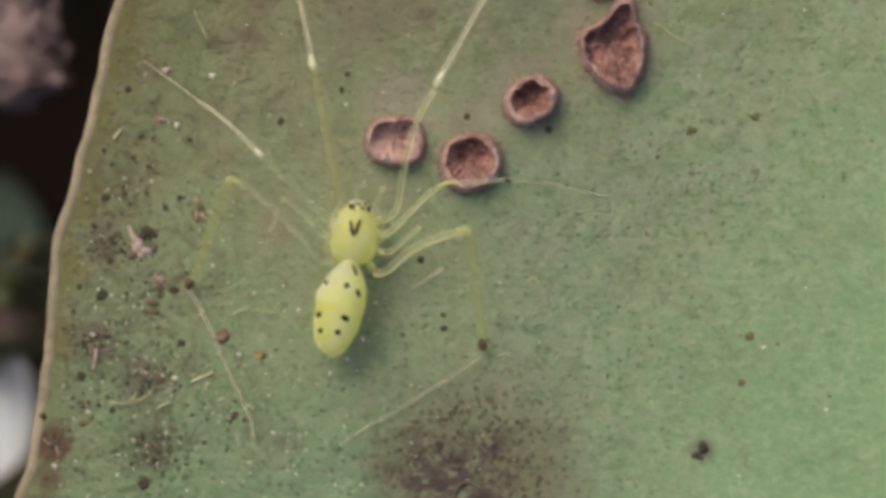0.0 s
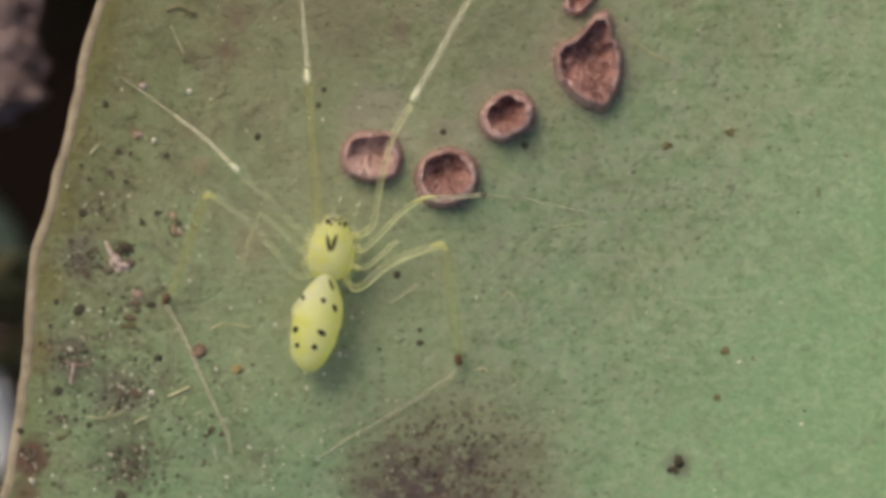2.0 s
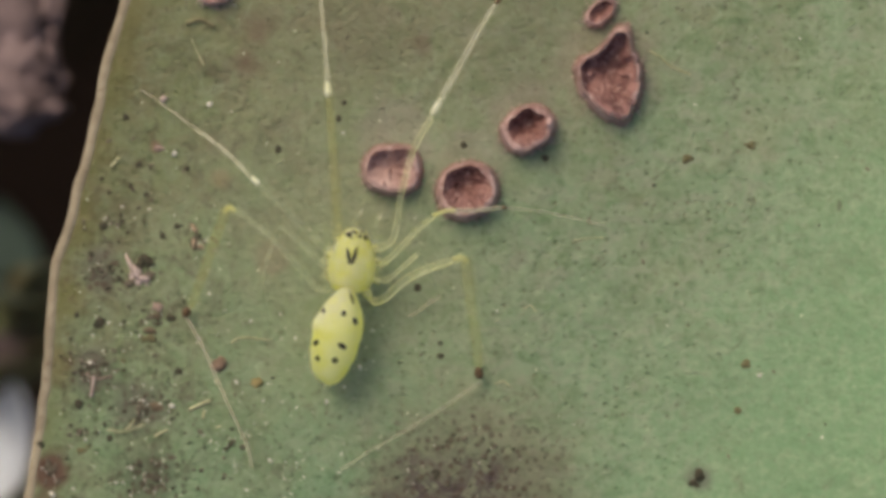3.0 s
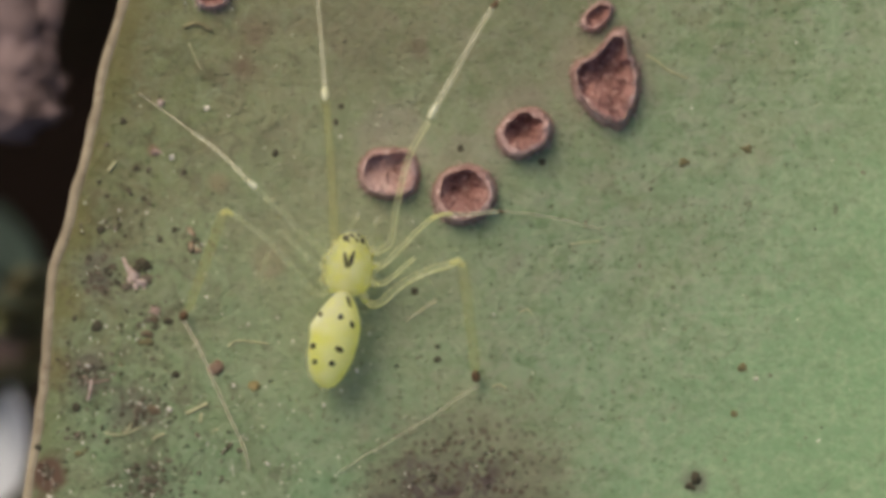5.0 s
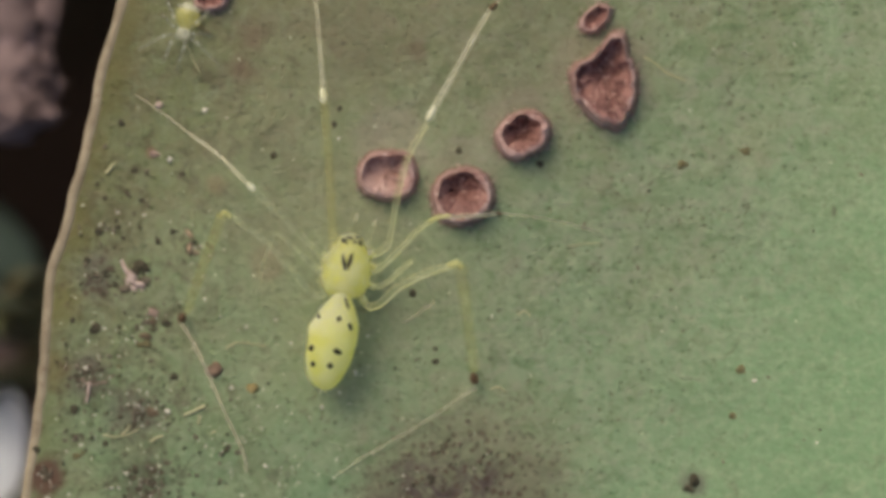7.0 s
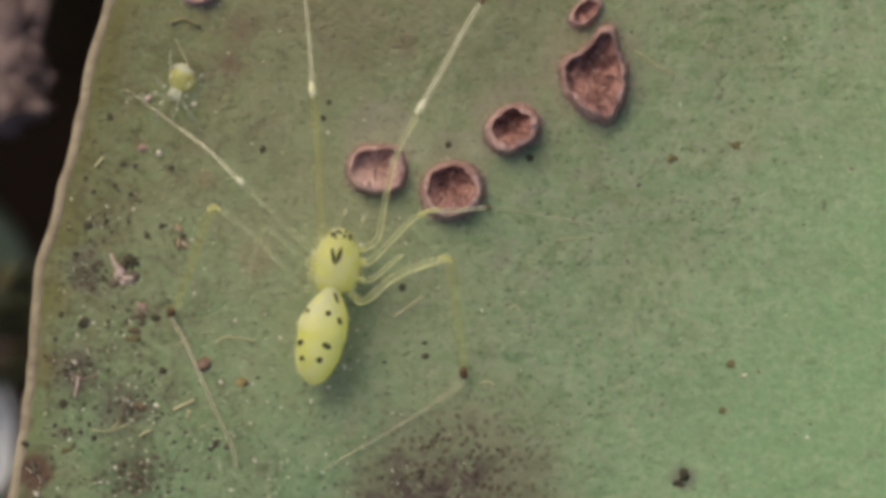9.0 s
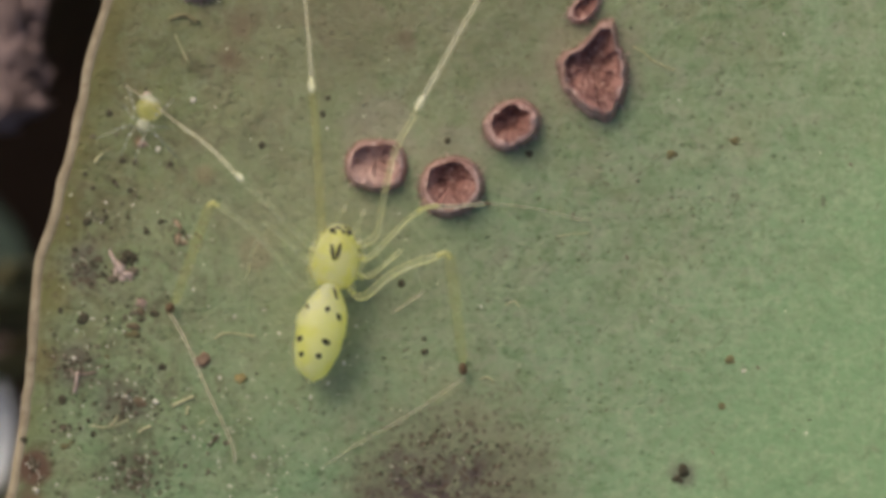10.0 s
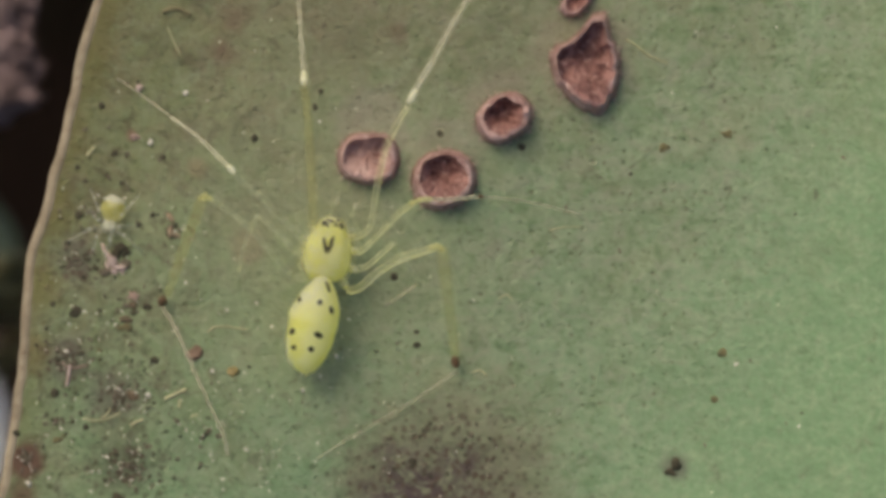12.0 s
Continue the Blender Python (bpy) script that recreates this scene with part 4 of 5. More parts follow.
leg([
    ("leg", M_LEG, [(-2.6, -0.54, 1.4, 0.14), (-2.24, -0.54, 1.65, 0.13), (-1.6, 0.06, 2.0, 0.12), (-0.92, 0.76, 2.2, 0.11), (-0.4, 1.14, 2.25, 0.105)]),
    ("patella", M_KNEE, [(-0.48, 1.1, 2.25, 0.105), (-0.16, 1.24, 2.25, 0.11), (0.22, 1.28, 2.2, 0.10)]),
    ("tibia", M_LEG_TAN, [(0.18, 1.26, 2.2, 0.10), (1.02, 1.28, 1.8, 0.09), (1.88, 1.36, 1.3, 0.085)]),
    ("joint", M_JOINT_DARK, [(1.9, 1.36, 1.28, 0.08), (2.04, 1.36, 1.2, 0.08)]),
    ("metatarsus", M_LEG_FINE, [(2.04, 1.36, 1.2, 0.07), (3.52, 1.2, 0.6, 0.06), (5.56, 0.72, 0.06, 0.04)]),
])
leg([
    ("leg", M_LEG, [(-2.58, -1.18, 1.35, 0.12), (-2.2, -1.18, 1.5, 0.11), (-1.8, -0.9, 1.8, 0.10), (-1.1, -0.28, 2.0, 0.095)]),
    ("tibia", M_LEG_CLEAR, [(-1.08, -0.26, 2.0, 0.085), (-0.64, -0.98, 1.2, 0.07), (-0.32, -1.74, 0.5, 0.065)]),
    ("metatarsus", M_LEG_FINE, [(-0.32, -1.76, 0.48, 0.08), (-0.84, -2.14, 0.25, 0.06), (-1.42, -2.52, 0.06, 0.04)]),
])
leg([
    ("leg", M_LEG, [(-2.88, -1.66, 1.3, 0.15), (-2.6, -1.94, 1.4, 0.16), (-2.24, -1.82, 1.7, 0.17), (-1.62, -1.26, 2.3, 0.18), (-0.78, -0.8, 2.8, 0.18), (0.28, -0.46, 3.05, 0.15)]),
    ("patella", M_KNEE, [(0.2, -0.48, 3.05, 0.125), (0.48, -0.4, 3.08, 0.15), (0.62, -0.54, 3.0, 0.12)]),
    ("tibia", M_LEG_VEIL, [(0.62, -0.54, 3.0, 0.19), (0.8, -1.98, 2.0, 0.18), (1.08, -4.14, 0.6, 0.15)]),
    ("joint", M_JOINT_DARK, [(1.06, -4.38, 0.46, 0.19), (1.1, -4.58, 0.42, 0.20)]),
    ("metatarsus", M_LEG_FAINT, [(1.18, -4.78, 0.4, 0.088), (0.52, -5.22, 0.4, 0.078), (-0.88, -6.14, 0.3, 0.07), (-2.88, -7.3, 0.12, 0.064)]),
    ("tarsus", M_LEG_TAN, [(-2.84, -7.28, 0.12, 0.06), (-3.8, -7.9, 0.06, 0.05)]),
])
# pale bristles along the carapace
bm = bmesh.new()
rng = random.Random(4)
for i in range(30):
    t = 0.06 + 0.86 * (i // 2) / 14 + rng.uniform(-0.02, 0.02)
    s = 1 if i % 2 else -1
    c = C0.lerp(C1, t) + CSD * (s * interp(t, C_WIDE) * 0.97)
    tube(bm, [(c, 0.036), (c + CSD * (s * rng.uniform(0.12, 0.38)) + CAX * rng.uniform(-0.10, 0.16) + Vector((0, 0, 0.12)), 0.010)], 5, 2)
tagged(part("bristles", bm, M_FLANGE, spider), kind="stuff")


# ---- the young spider ----
young = thing("young_spider", (0, 0, 0), "tiny pale yellow young spider with glassy white legs", "spider")
HIPS = 0.42          # height of its body over the leaf
part("abdomen", lump(0.45, 0.43, 0.38, 0.06, 3, 3), M_BABY, young, "", (0, 0, HIPS - 0.14))
part("pale_patch", lump(0.34, 0.18, 0.13, 0.35, 6, 3), M_BABY_PALE, young, "chalky white rear patch", (-0.05, 0.32, HIPS + 0.05))
young_head = part("cephalothorax", lump(0.24, 0.27, 0.20, 0.06, 9, 3), M_BABY_HEAD, young, "", (0, -0.56, HIPS - 0.10))
for dx in (-0.08, 0.08):
    bm = bmesh.new()
    bmesh.ops.create_icosphere(bm, subdivisions=1, radius=0.04)
    part("eye", bm, M_EYE, young_head, "", (dx, -0.20, 0.15))
YOUNG_LEGS = []
for side in (-1, 1):
    for k, (swing, long) in enumerate(((-66, 0.95), (-26, 1.40), (10, 0.72), (58, 1.15))):
        a = radians(swing)
        d = Vector((side * math.cos(a), math.sin(a), 0))
        bend = Vector((side * (-0.10 if k == 0 else 0.05), -0.16 if k < 2 else 0.10, 0))
        pts = [(Vector((0, 0, 0)), 0.07), (d * long * 0.34 + Vector((0, 0, 0.34)), 0.065), (d * long * 0.68 + bend + Vector((0, 0, 0.06)), 0.052), (d * long + bend * 1.6 + Vector((0, 0, -HIPS + 0.04)), 0.036)]
        root = (side * 0.16, -0.74 + 0.11 * k, HIPS)
        ob = part("leg", tube(bmesh.new(), pts, 6, 5), M_BABY_LEG, young, "", root)
        part("knee", lump(0.05, 0.05, 0.06, 0.2, k + 3 * side, 2), M_BABY_PALE, ob, "", pts[1][0] - Vector((0, 0, 0.02)))
        if k in (0, 3):
            part("knee", lump(0.042, 0.04, 0.05, 0.2, k + 5 * side, 2), M_BABY_PALE, ob, "", pts[2][0] - Vector((0, 0, 0.02)))
        YOUNG_LEGS.append((ob, Vector(root), side, k))

# ---- grit, husks and fibres that lie on the leaf ----
rng = random.Random(11)


def crumb(name, x, y, rx, ry, rz, material, label, category, rough=0.35, turn=0.0, seed=None):
    s = rng.uniform(0, 50) if seed is None else seed
    return thing(name, over(x, y, -0.01), label, category, "", lump(rx, ry, rz, rough, s, 2), material, rz=turn)


def specks(spots):
    for x, y, r in spots:
        crumb("dark_speck", x, y, r, r * rng.uniform(0.7, 1.2), r * 0.3, M_SPECK, "tiny black speck of grit on the leaf", "speck")


specks(((-11.42, 4.56, .13), (-6.02, 3.42, .12), (-10.94, 2.88, .11), (-9.24, 2.76, .11), (-12.34, -2.70, .20), (-9.8, -2.54, .18), (-9.54, -4.40, .16), (0.54, 3.58, .12),
        (3.42, 3.12, .12), (-1.08, -1.44, .13), (-0.28, -3.42, .10), (-0.28, -3.88, .12), (-14.44, -6.98, .16), (-11.98, 1.90, .11), (-12.26, 2.40, .09), (-10.68, 1.82, .10)))
specks(((-12.2, 0.73, .16), (-11.54, 0.88, .10), (-9.6, 0.72, .10), (-10.1, 0.36, .11), (7.28, 2.16, .08), (13.12, 0.74, .07), (-3.88, 4.52, .11), (-3.68, 5.08, .10), (-13.14, -2.42, .10),
        (-6.2, -4.66, .08), (-11.98, -6.8, .11), (-13.08, -5.58, .15), (-11.44, -5.84, .10), (-10.9, -5.9, .09), (-12.14, -4.18, .11), (-10.88, -9.34, .2), (-11.48, -2.88, .08), (-12.0, -0.7, .10), (-11.6, -1.18, .10)))
for x, y, r, turn in ((-13.0, -7.24, .22, 0.35), (-12.75, -7.1, .12, -0.3), (-10.6, -3.28, .30, 0.1), (-11.5, -4.04, .14, -0.2), (-13.36, -1.84, .12, 0.8), (-13.6, -1.58, .10, 0.2), (-13.48, -3.1, .10, 0.5)):
    crumb("olive_flake", x, y, r, r * 0.42, r * 0.14, M_OLIVE, "flat dull olive brown flake on the leaf", "flake", 0.5, turn)
for x, y, r, rr, m, label in ((-8.08, -4.18, .26, .22, M_RED, "reddish brown crumb on the leaf"), (-6.78, -4.84, .17, .14, M_ORANGE, "small orange brown crumb on the leaf"),
                              (8.46, 3.08, .15, .12, M_OLIVE, "dull olive brown crumb on the leaf"), (10.72, 3.58, .16, .13, M_OLIVE, "dull olive brown crumb on the leaf"),
                              (10.56, -4.18, .15, .14, M_OLIVE, "dull olive brown crumb on the leaf"), (10.26, -5.82, .13, .12, M_OLIVE, "dull olive brown crumb on the leaf"),
                              (-10.3, -5.7, .2, .13, M_BROWN, "brown crumb between pale scraps"), (-10.28, -2.16, .18, .15, M_ROSE, "pinkish brown husk crumb on the leaf"), (-10.32, -2.48, .15, .12, M_BROWN, "brown crumb beside black grit"), (-10.22, 3.46, .16, .10, M_ROSE, "reddish brown crumb on the leaf"),
                              (-10.56, -2.98, .2, .1, M_BROWN, "brown flake on the leaf")):
    crumb("brown_crumb", x, y, r * 1.1, rr * 1.1, r * 0.32, m, label, "crumb", 0.6)
lumpy = thing("black_crumb", over(8.8, -8.22, -0.01), "black lump of grit on a grey stain", "crumb")
part("crumb", lump(0.19, 0.22, 0.14, 0.5, 4.4, 2), M_SPECK, lumpy, "", (0.10, 0.12, 0))
part("crumb", lump(0.16, 0.11, 0.06, 0.5, 8.1, 2), M_SPECK, lumpy, "", (-0.14, -0.16, 0))
part("crumb", lump(0.12, 0.12, 0.08, 0.5, 2.7, 2), M_SPECK, lumpy, "", (-0.02, -0.22, 0))
crumb("white_crumb", -10.08, 5.2, .15, .13, .12, M_PINK, "pale pinkish crumb beside a leg tip", "crumb")
for x, y, r in ((-8.44, 5.02, .10), (-9.68, 3.28, .11), (11.02, -4.56, .10), (-3.12, -4.28, .10), (-11.54, 1.4, .07), (-12.66, -4.1, .09), (-10.78, -5.46, .09), (-10.2, -5.58, .07), (-3.72, 4.02, .06),
                (-9.78, -5.64, .10), (-11.76, -8.36, .07), (-11.5, -8.36, .06), (-11.22, -7.84, .07), (-14, -8.78, .14), (-4.3, -5.48, .09), (-3.68, -4.98, .06), (-13.28, -8.58, .06), (-2.68, -2.98, .06),
                (1.72, -2.28, .06), (-6.3, -7.58, .09), (-7.5, -4.8, .07), (-6.54, -5.48, .06), (-8.44, -1.68, .06), (-7.9, -2.28, .05), (-6.98, -2.64, .06), (-5.94, -2.4, .07), (-5.4, -3.24, .06), (-12.84, -6.84, .06)):
    crumb("white_crumb", x, y, r, r * rng.uniform(0.5, 1.0), r * 0.6, M_WHITE, "tiny pale crumb on the leaf", "crumb", turn=rng.uniform(0, 3))


def husk(x, y, size, turn, label, scraps, grit, tone):
    """Torn scraps heaped with a dark crumb."""
    base = thing("husk", over(x, y, 0.0), label, "husk", rz=turn)
    for i, (dx, dy, long, wide, a) in enumerate(scraps):
        bm = lump(wide * size, long * size, wide * size * 0.7, 0.55, i * 3.3 + size, 2, 1.5)
        bm.transform(Matrix.Rotation(a, 4, "Z"))
        part("scrap", bm, tone, base, "", (dx * size, dy * size, -0.02))
    if grit:
        for i, (dx, dy, r) in enumerate(((0.28, 0.46, 0.22), (0.50, 0.34, 0.20), (0.36, 0.22, 0.15), (0.12, 0.36, 0.12), (0.60, 0.50, 0.10))):
            part("crumb", lump(size * r, size * r * 0.85, size * r * 0.4, 0.8, size * 9 + i * 2.7, 2), M_SPECK, base, "dark crumb beside the husk", (size * dx, size * dy, -0.02))


husk(-11, -0.94, 1.0, 0.0, "pale pinkish torn husk with dark grit",
     ((-0.25, 0.32, 0.34, 0.10, 0.5), (-0.02, 0.02, 0.30, 0.16, 0.8), (0.22, -0.22, 0.22, 0.15, 1.6), (0.02, -0.36, 0.20, 0.09, 1.2), (-0.2, -0.12, 0.18, 0.07, 0.2), (0.30, -0.34, 0.13, 0.09, 0.4), (0.12, 0.12, 0.14, 0.08, -0.3), (-0.12, 0.16, 0.10, 0.09, 1.9)), True, M_PINK)
# two flat brown flakes stand for the shadow round the pink husk
crumb("dark_speck", -11.28, -1.3, .22, .13, .06, M_DULL, "flat brown flake in place of shade round a husk", "speck")
crumb("dark_speck", -10.56, -1.02, .20, .16, .07, M_DULL, "flat brown flake in place of shade round a husk", "speck")
crumb("dark_speck", -10.92, -0.7, .18, .14, .08, M_SPECK, "black crumb beside a husk", "speck")
husk(-8.92, 0.32, 0.8, 0.2, "torn pale brown husk scraps",
     ((0.0, 0.35, 0.25, 0.12, 0.3), (-0.12, -0.25, 0.30, 0.13, -0.4), (0.12, -0.45, 0.2, 0.1, 1.0)), False, M_DUN)


def fibre(pts, r, label="thin pale plant fibre lying on the leaf", material=None):
    mid = over(*pts[0])
    bm = tube(bmesh.new(), [(over(x, y, r * 0.7) - mid, r) for x, y in pts], 6, 6)
    thing("fibre", mid, label, "fibre", "", bm, material or M_FIBRE)


fibre([(7.12, 6.9), (7.48, 6.7), (7.92, 6.34), (8.56, 6.08)], 0.035)
fibre([(-9.08, 7.32), (-8.88, 6.86), (-8.64, 6.38)], 0.028)
fibre([(-9.24, 7.9), (-8.78, 8.02), (-8.3, 7.78)], 0.08, "dull tan curved fibre on the leaf", M_STRAW)
fibre([(-9.16, -5.78), (-8.8, -5.62), (-8.44, -5.46)], 0.06)
fibre([(-8.64, -5.82), (-8.68, -6.08)], 0.05)
fibre([(-12.08, -6.5), (-11.4, -6.54), (-10.76, -6.28)], 0.03)
fibre([(-7.68, -3.42), (-7.28, -3.22), (-6.28, -3.34)], 0.03)
fibre([(-11.92, 2.82), (-11.68, 3.1)], 0.06)
fibre([(-12.64, -5.3), (-12.58, -4.98), (-12.54, -4.62)], 0.06, "pale pinkish scrap of fibre in a crust", M_PINK)
fibre([(-12.8, -4.5), (-12.54, -4.7), (-11.92, -4.6)], 0.035, "dull pinkish scrap of fibre in a crust", M_ROSE)
fibre([(-10.36, -6.72), (-10.18, -6.6), (-9.96, -6.52)], 0.05)
fibre([(-8.26, -6.42), (-8.04, -6.34)], 0.03)
fibre([(-11.4, -6.46), (-11.24, -6.34), (-11.12, -6.14)], 0.035)
fibre([(0.12, -9.88), (0.18, -9.54), (0.48, -9.34), (0.8, -9.42), (0.96, -9.74)], 0.07, "dull curled fibre on a dark stain", M_DULL)
fibre([(4.42, 0.18), (4.92, 0.28), (5.52, 0.3)], 0.02)
fibre([(2.62, -2.22), (2.92, -2.1), (3.08, -2.3)], 0.024)
fibre([(1.68, -4.86), (1.96, -4.78), (2.16, -4.94)], 0.03)


def scatter(name, count, material, size, where, label, seed, flat=0.6):
    """Uncounted fine grit, one mesh."""
    r = random.Random(seed)
    bm = bmesh.new()
    made = 0
    while made < count:
        x, y = r.uniform(-17, 17), r.uniform(-11, 11)
        if x < left_edge(y) + 0.5 or r.random() > where(x, y):
            continue
        s = size * r.uniform(0.5, 1.5)
        p = Vector((x, y, height(x, y)))
        long = r.uniform(1.0, 2.4)
        a = r.uniform(0, math.tau)
        ring = [bm.verts.new(p + Vector((s * long * math.cos(t) * math.cos(a) - s * math.sin(t) * math.sin(a), s * long * math.cos(t) * math.sin(a) + s * math.sin(t) * math.cos(a), -0.02))
                             * 1.0) for t in (k / 6 * math.tau for k in range(6))]
        low = [bm.verts.new(p + (v.co - p) * 0.6 + Vector((0, 0, s * flat))) for v in ring]
        for k in range(6):
            bm.faces.new((ring[k], ring[(k + 1) % 6], low[(k + 1) % 6], low[k]))
        bm.faces.new(low)
        made += 1
    thing(name, (0, 0, 0), label, "grit", "", bm, material, "stuff")


def leftward(x, y):
    clump = max(0.0, noise.noise(Vector((x * 0.45, y * 0.45, 2.2))) + 0.25)
    return min(1.0, clump * (1.25 if x < -8 else 0.35 if x < 0 else 0.12))


scatter("dark_grit", 60, M_SPECK, 0.042, leftward, "fine black grit scattered over the leaf", 1)
scatter("brown_grit", 70, M_DULL, 0.050, leftward, "fine brown grit scattered over the leaf", 2)
scatter("pale_grit", 250, M_FLECK, 0.030, lambda x, y: min(1.0, (0.25 if x < -1 else 0.03) + leftward(x, y)) * (1.0 if y < 2 else 0.35), "fine pale flecks scattered over the leaf", 3)


scatter("white_grit", 170, M_WHITE, 0.034, lambda x, y: 1.0 if x < -3 and y < -2 else 0.10 if x < 0 else 0.03, "fine white flecks scattered over the leaf", 5)


def grit_patch(x, y, r, dark, pale, seed, label):
    """A crust of dark crumbs with a few pale scraps."""
    rr = random.Random(seed)
    spot = over(x, y)
    base = thing("grit_patch", spot, label, "crust", "crusts of grit on the leaf")
    for name, count, material, size in (("dark_crust", dark // 2, M_SPECK, 0.082), ("brown_crust", dark // 2, M_DULL, 0.09), ("pale_crust", pale + 3, M_WHITE, 0.055)):
        bm = bmesh.new()
        for i in range(count):
            a, d = rr.uniform(0, math.tau), r * abs(rr.gauss(0, 0.7))
            px, py = d * math.cos(a) * 1.15, d * math.sin(a)
            if spot.x + px < left_edge(spot.y + py) + 0.4:
                continue
            z = height(spot.x + px, spot.y + py) - spot.z
            g = lump(size * rr.uniform(0.5, 1.5), size * rr.uniform(0.5, 1.2) * (0.6 if name == "pale_crust" else 1), size * 0.42, 0.4, rr.uniform(0, 40), 1)
            g.transform(Matrix.Translation((px, py, z - 0.01)) @ Matrix.Rotation(rr.uniform(0, math.tau), 4, "Z"))
            me = bpy.data.meshes.new("crumb")
            g.to_mesh(me)
            g.free()
            bm.from_mesh(me)
            bpy.data.meshes.remove(me)
        tagged(part(name, bm, material, base), kind="stuff")


for k, (x, y, r, dark, pale) in enumerate(((-12.68, -4.28, 0.75, 34, 16), (-10.92, -5.62, 0.95, 44, 14), (-10.52, -8.18, 0.85, 42, 12), (-12.24, -0.98, 0.65, 26, 3), (-14.08, -7.94, 0.45, 30, 8),
                                           (-10.68, -2.68, 0.6, 18, 3), (-13.08, -6.54, 0.5, 20, 4), (-8.78, 0.12, 0.5, 14, 6), (-0.48, -8.18, 1.6, 26, 5), (1.52, -7.18, 1.5, 20, 2),
                                           (-7.68, -6.98, 1.4, 16, 16), (-11.68, 0.82, 1.5, 18, 4))):
    grit_patch(x, y, r, dark, pale, 20 + k, "dark crust of crumbs with pale scraps on the leaf")

# ---- blurred plants below, beyond the leaf's margin ----
def far_point(x, y, depth):
    """A point that many mm under the leaf, in line with (x, y) of the leaf."""
    k = (FAR + depth) / FAR
    return Vector((x * k, y * k, -depth))


def withered():
    spot = far_point(-15.28, 7.62, 12)
    base = thing("withered_leaf", spot, "crumpled brown withered leaf, out of focus", "leaf")
    k = (FAR + 12) / FAR * PX
    for i, (x, y, rx, ry, tall) in enumerate(((-20, -30, 72, 95, 40), (10, 60, 52, 62, 34), (-15, 105, 42, 46, 30), (58, 10, 18, 40, 16), (66, -40, 22, 34, 18), (62, 42, 16, 15, 14),
                                              (48, 136, 38, 24, 18), (8, 164, 30, 26, 18), (-40, 140, 30, 38, 20), (70, 80, 20, 26, 14), (4, 130, 66, 46, 44))):
        bm = lump(rx * k, ry * k, tall * k, 0.45, i * 4.1 + 2, 3, 1.6)
        part("lobe", bm, M_DRY, base, "", (x * k, -y * k, 0.25 * (i % 3)))
    part("stalk", tube(bmesh.new(), [(Vector((-3, 0, 0)), 0.8), (Vector((-14, 10, -60)), 1.2), (Vector((-16, 12, -245)), 1.5)], 8), M_STEM, base)


withered()


def far_leaf(x, y, depth, long, wide, turn, material, label, cup=0.25, tilt=(0, 0)):
    spot = far_point(x, y, depth)
    base = thing("small_leaf", spot, label, "leaf", rz=turn)
    long, wide = long * (FAR + depth) / FAR, wide * (FAR + depth) / FAR
    bm = bmesh.new()
    rows = []
    for j in range(25):
        t = j / 24
        w = wide * math.sin(math.pi * min(1, max(0.02, t)) ** 0.8) ** 0.8
        rows.append([bm.verts.new((w * u, long * (t - 0.5), cup * wide * u * u + 0.3 * noise.noise(Vector((u * 2, t * 4, long))))) for u in (-1, -0.66, -0.33, 0, 0.33, 0.66, 1)])
    for a, b in zip(rows, rows[1:]):
        for i in range(6):
            bm.faces.new((a[i], a[i + 1], b[i + 1], b[i]))
    bmesh.ops.solidify(bm, geom=bm.faces[:], thickness=0.3)
    bm.transform(Euler((*tilt, 0)).to_matrix().to_4x4())
    part("blade", bm, material, base)
    part("stalk", tube(bmesh.new(), [(Vector((0, -long * 0.45, 0)), 0.5), (Vector((0, -long * 0.6, -6)), 0.6), (Vector((-4, -long * 0.7, -230)), 0.8)], 8), M_STEM, base)


far_leaf(-15.64, -0.28, 29, 4.16, 1.29, 0.15, M_GREYLEAF, "dull grey-green leaf, out of focus")
far_leaf(-14.92, -1.28, 30, 1.36, 0.78, 1.5, M_GREYLEAF, "dull grey-green leaflet, out of focus")
far_leaf(-15.92, -3.38, 30, 2.22, 0.78, 0.1, M_DRY, "dull brown leaflet, out of focus")
far_leaf(-16.4, -7.5, 22, 6.0, 2.1, -0.22, M_SILVER, "pale silvery leaf, out of focus", tilt=(-0.5, -0.4))


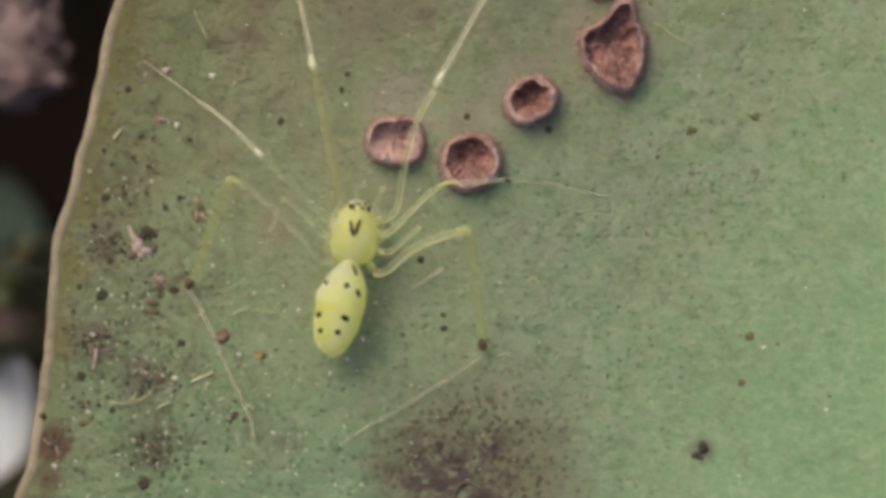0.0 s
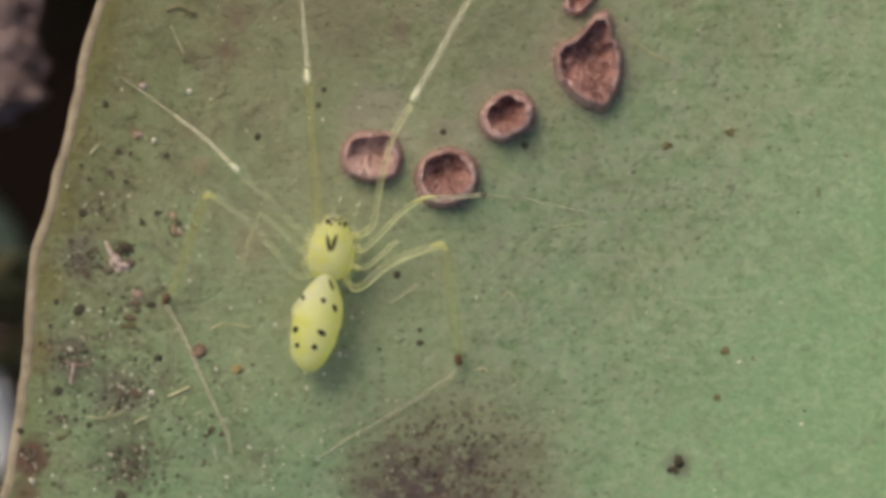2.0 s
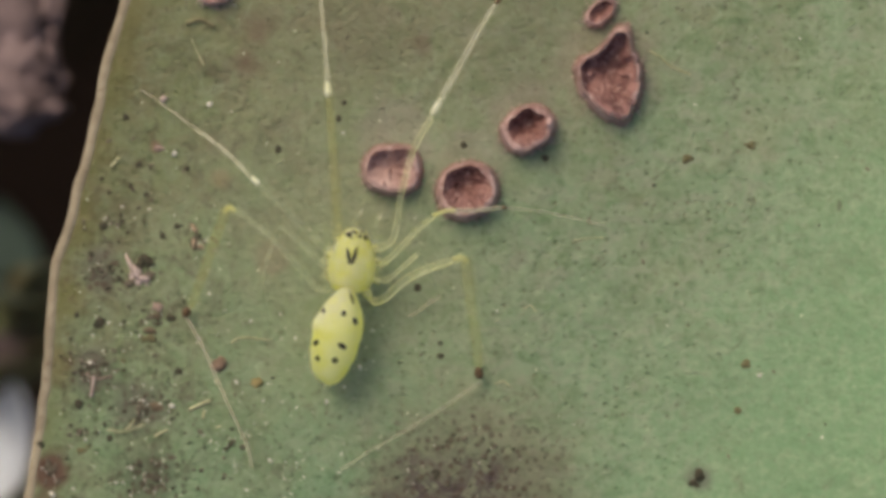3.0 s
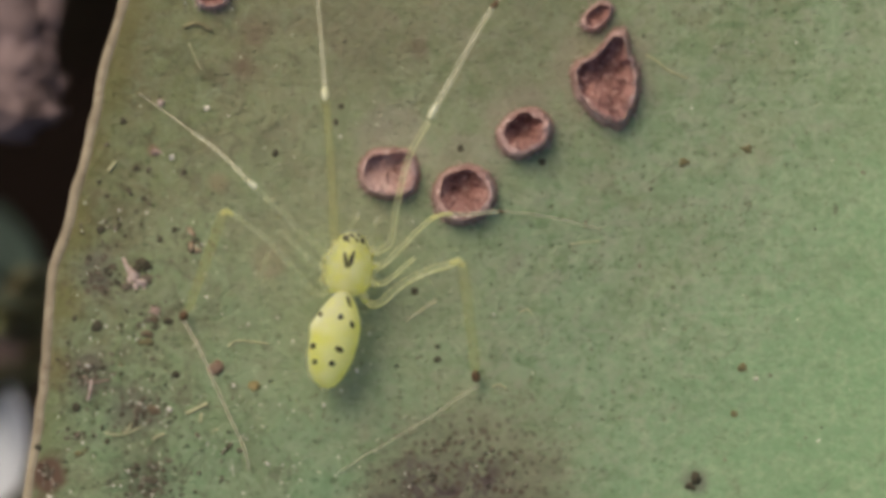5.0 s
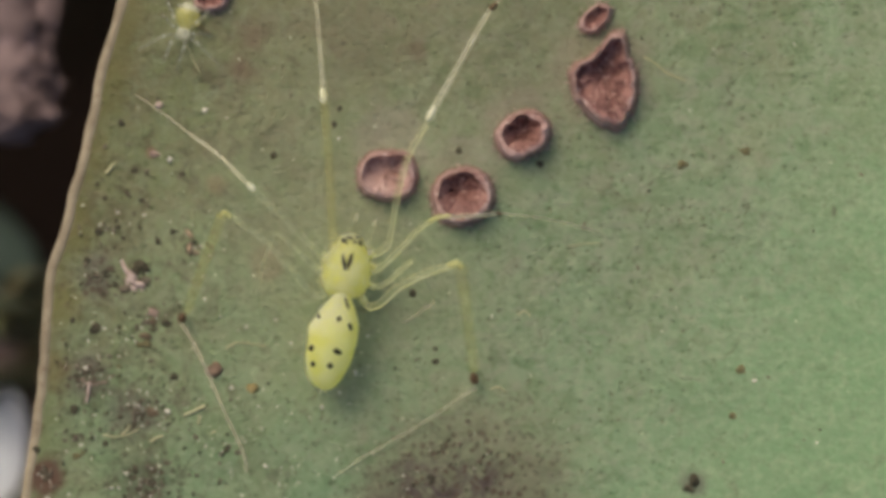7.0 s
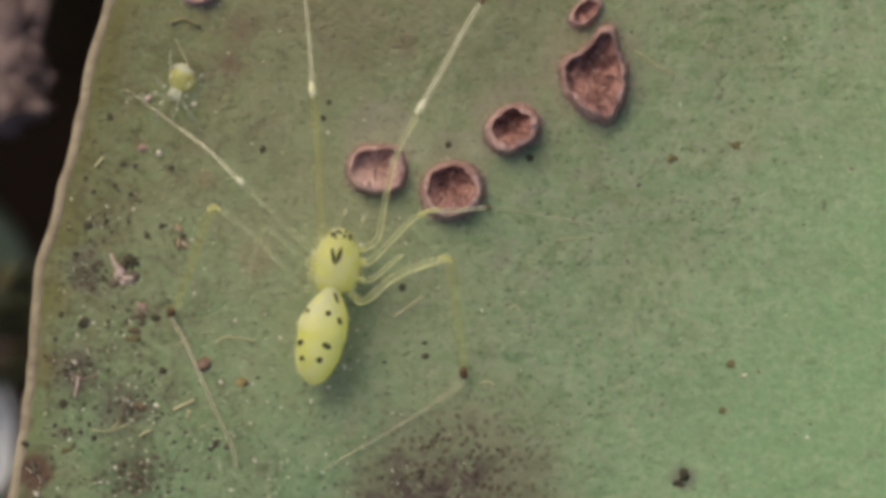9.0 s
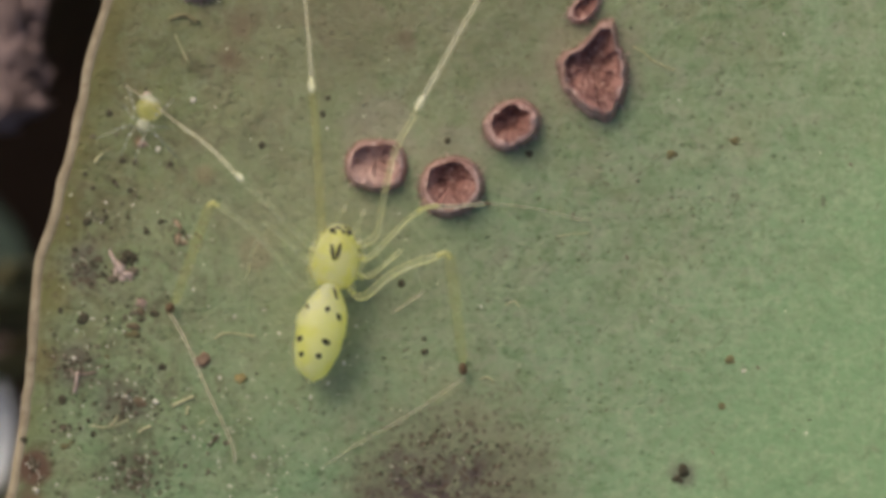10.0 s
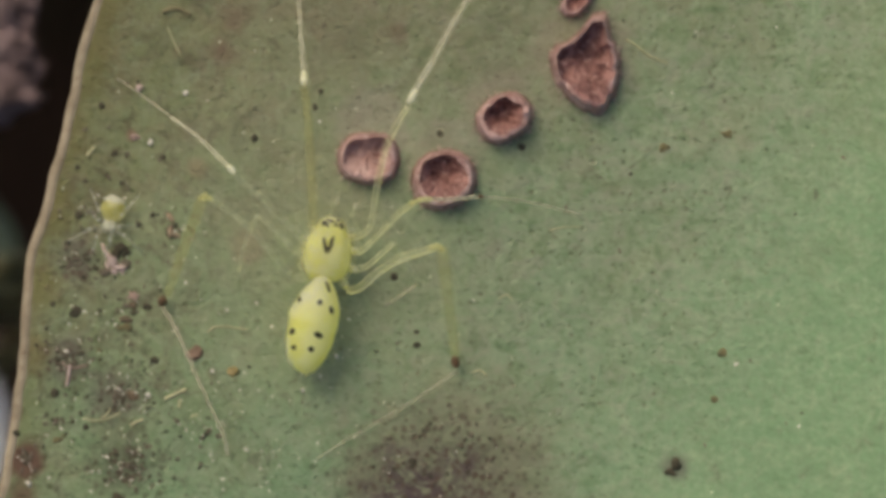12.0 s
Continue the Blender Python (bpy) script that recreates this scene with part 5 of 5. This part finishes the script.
# ---- what moves ----
# young spider's way: seconds, place, heading (degrees, 0 is down the view)
WAY = [
    (0.0, -8.78, 10.22, -10), (5.8, -8.78, 10.22, -10), (6.3, -8.96, 9.42, -10), (6.5, -9.1, 8.9, -14), (6.7, -9.08, 8.76, -15), (6.9, -9.1, 8.48, -17), (7.1, -8.92, 8.18, -17), (7.2, -8.74, 8.16, -14),
    (7.6, -8.78, 7.62, -12), (8.0, -8.84, 6.98, -15), (8.4, -8.88, 6.38, -20), (8.8, -8.92, 5.94, -24), (9.0, -8.9, 5.9, -24), (9.4, -8.92, 5.88, -25), (9.5, -9.2, 5.9, -24),
    (9.8, -9.72, 5.24, -18), (10.0, -10.04, 4.68, -20), (10.2, -9.92, 3.82, -24), (10.4, -9.9, 3.8, -27), (10.5, -10.06, 3.76, -24), (10.6, -10.46, 3.42, -22), (11.0, -10.5, 2.34, -36), (11.2, -10.66, 2.02, -30),
    (11.3, -10.78, 1.72, -28), (11.6, -11.1, 1.18, -24), (11.8, -11.1, 1, -20), (12.0, -11.02, 0.88, -15),
]


def motions():
    place = []
    for t, x, y, turn in WAY:
        p = over(x, y, HIPS)
        place.append((t, pose(p.x * MM, p.y * MM, (p.z - HIPS + LEAF_Z) * MM, 0, 0, turn)))
    walk(young, place)
    # its legs tread while it goes
    for ob, root, side, k in YOUNG_LEGS:
        rows = [(0.0, pose(*(root * MM)))]
        t, i = 6.0, 0
        while t < 12.0:
            swing = 13 * math.sin(i * 2.1 + k * math.pi * 0.9 + (0 if side > 0 else 2.0))
            lift = 7 * math.cos(i * 2.1 + k * 2.8)
            rest = 0.25 if 8.8 < t < 9.4 else 1.0
            rows.append((t, pose(*(root * MM), 0, lift * side * rest * 0.6, swing * rest)))
            t, i = round(t + 0.2, 1), i + 1
        rows.append((12.0, rows[-1][1]))
        walk(ob, rows)
    # the front leg feels its way: it lifts and is set down again further in
    r = front_leg.location.copy()
    set_out, lifted, rest = pose(*r, -1.5, 0, 7.0), pose(*r, 32, 0, 5), pose(*r)
    walk(front_leg, [(0.0, set_out), (0.8, set_out), (0.9, set_out), (1.0, lifted), (1.1, rest), (1.2, rest), (12.0, rest)])


motions()
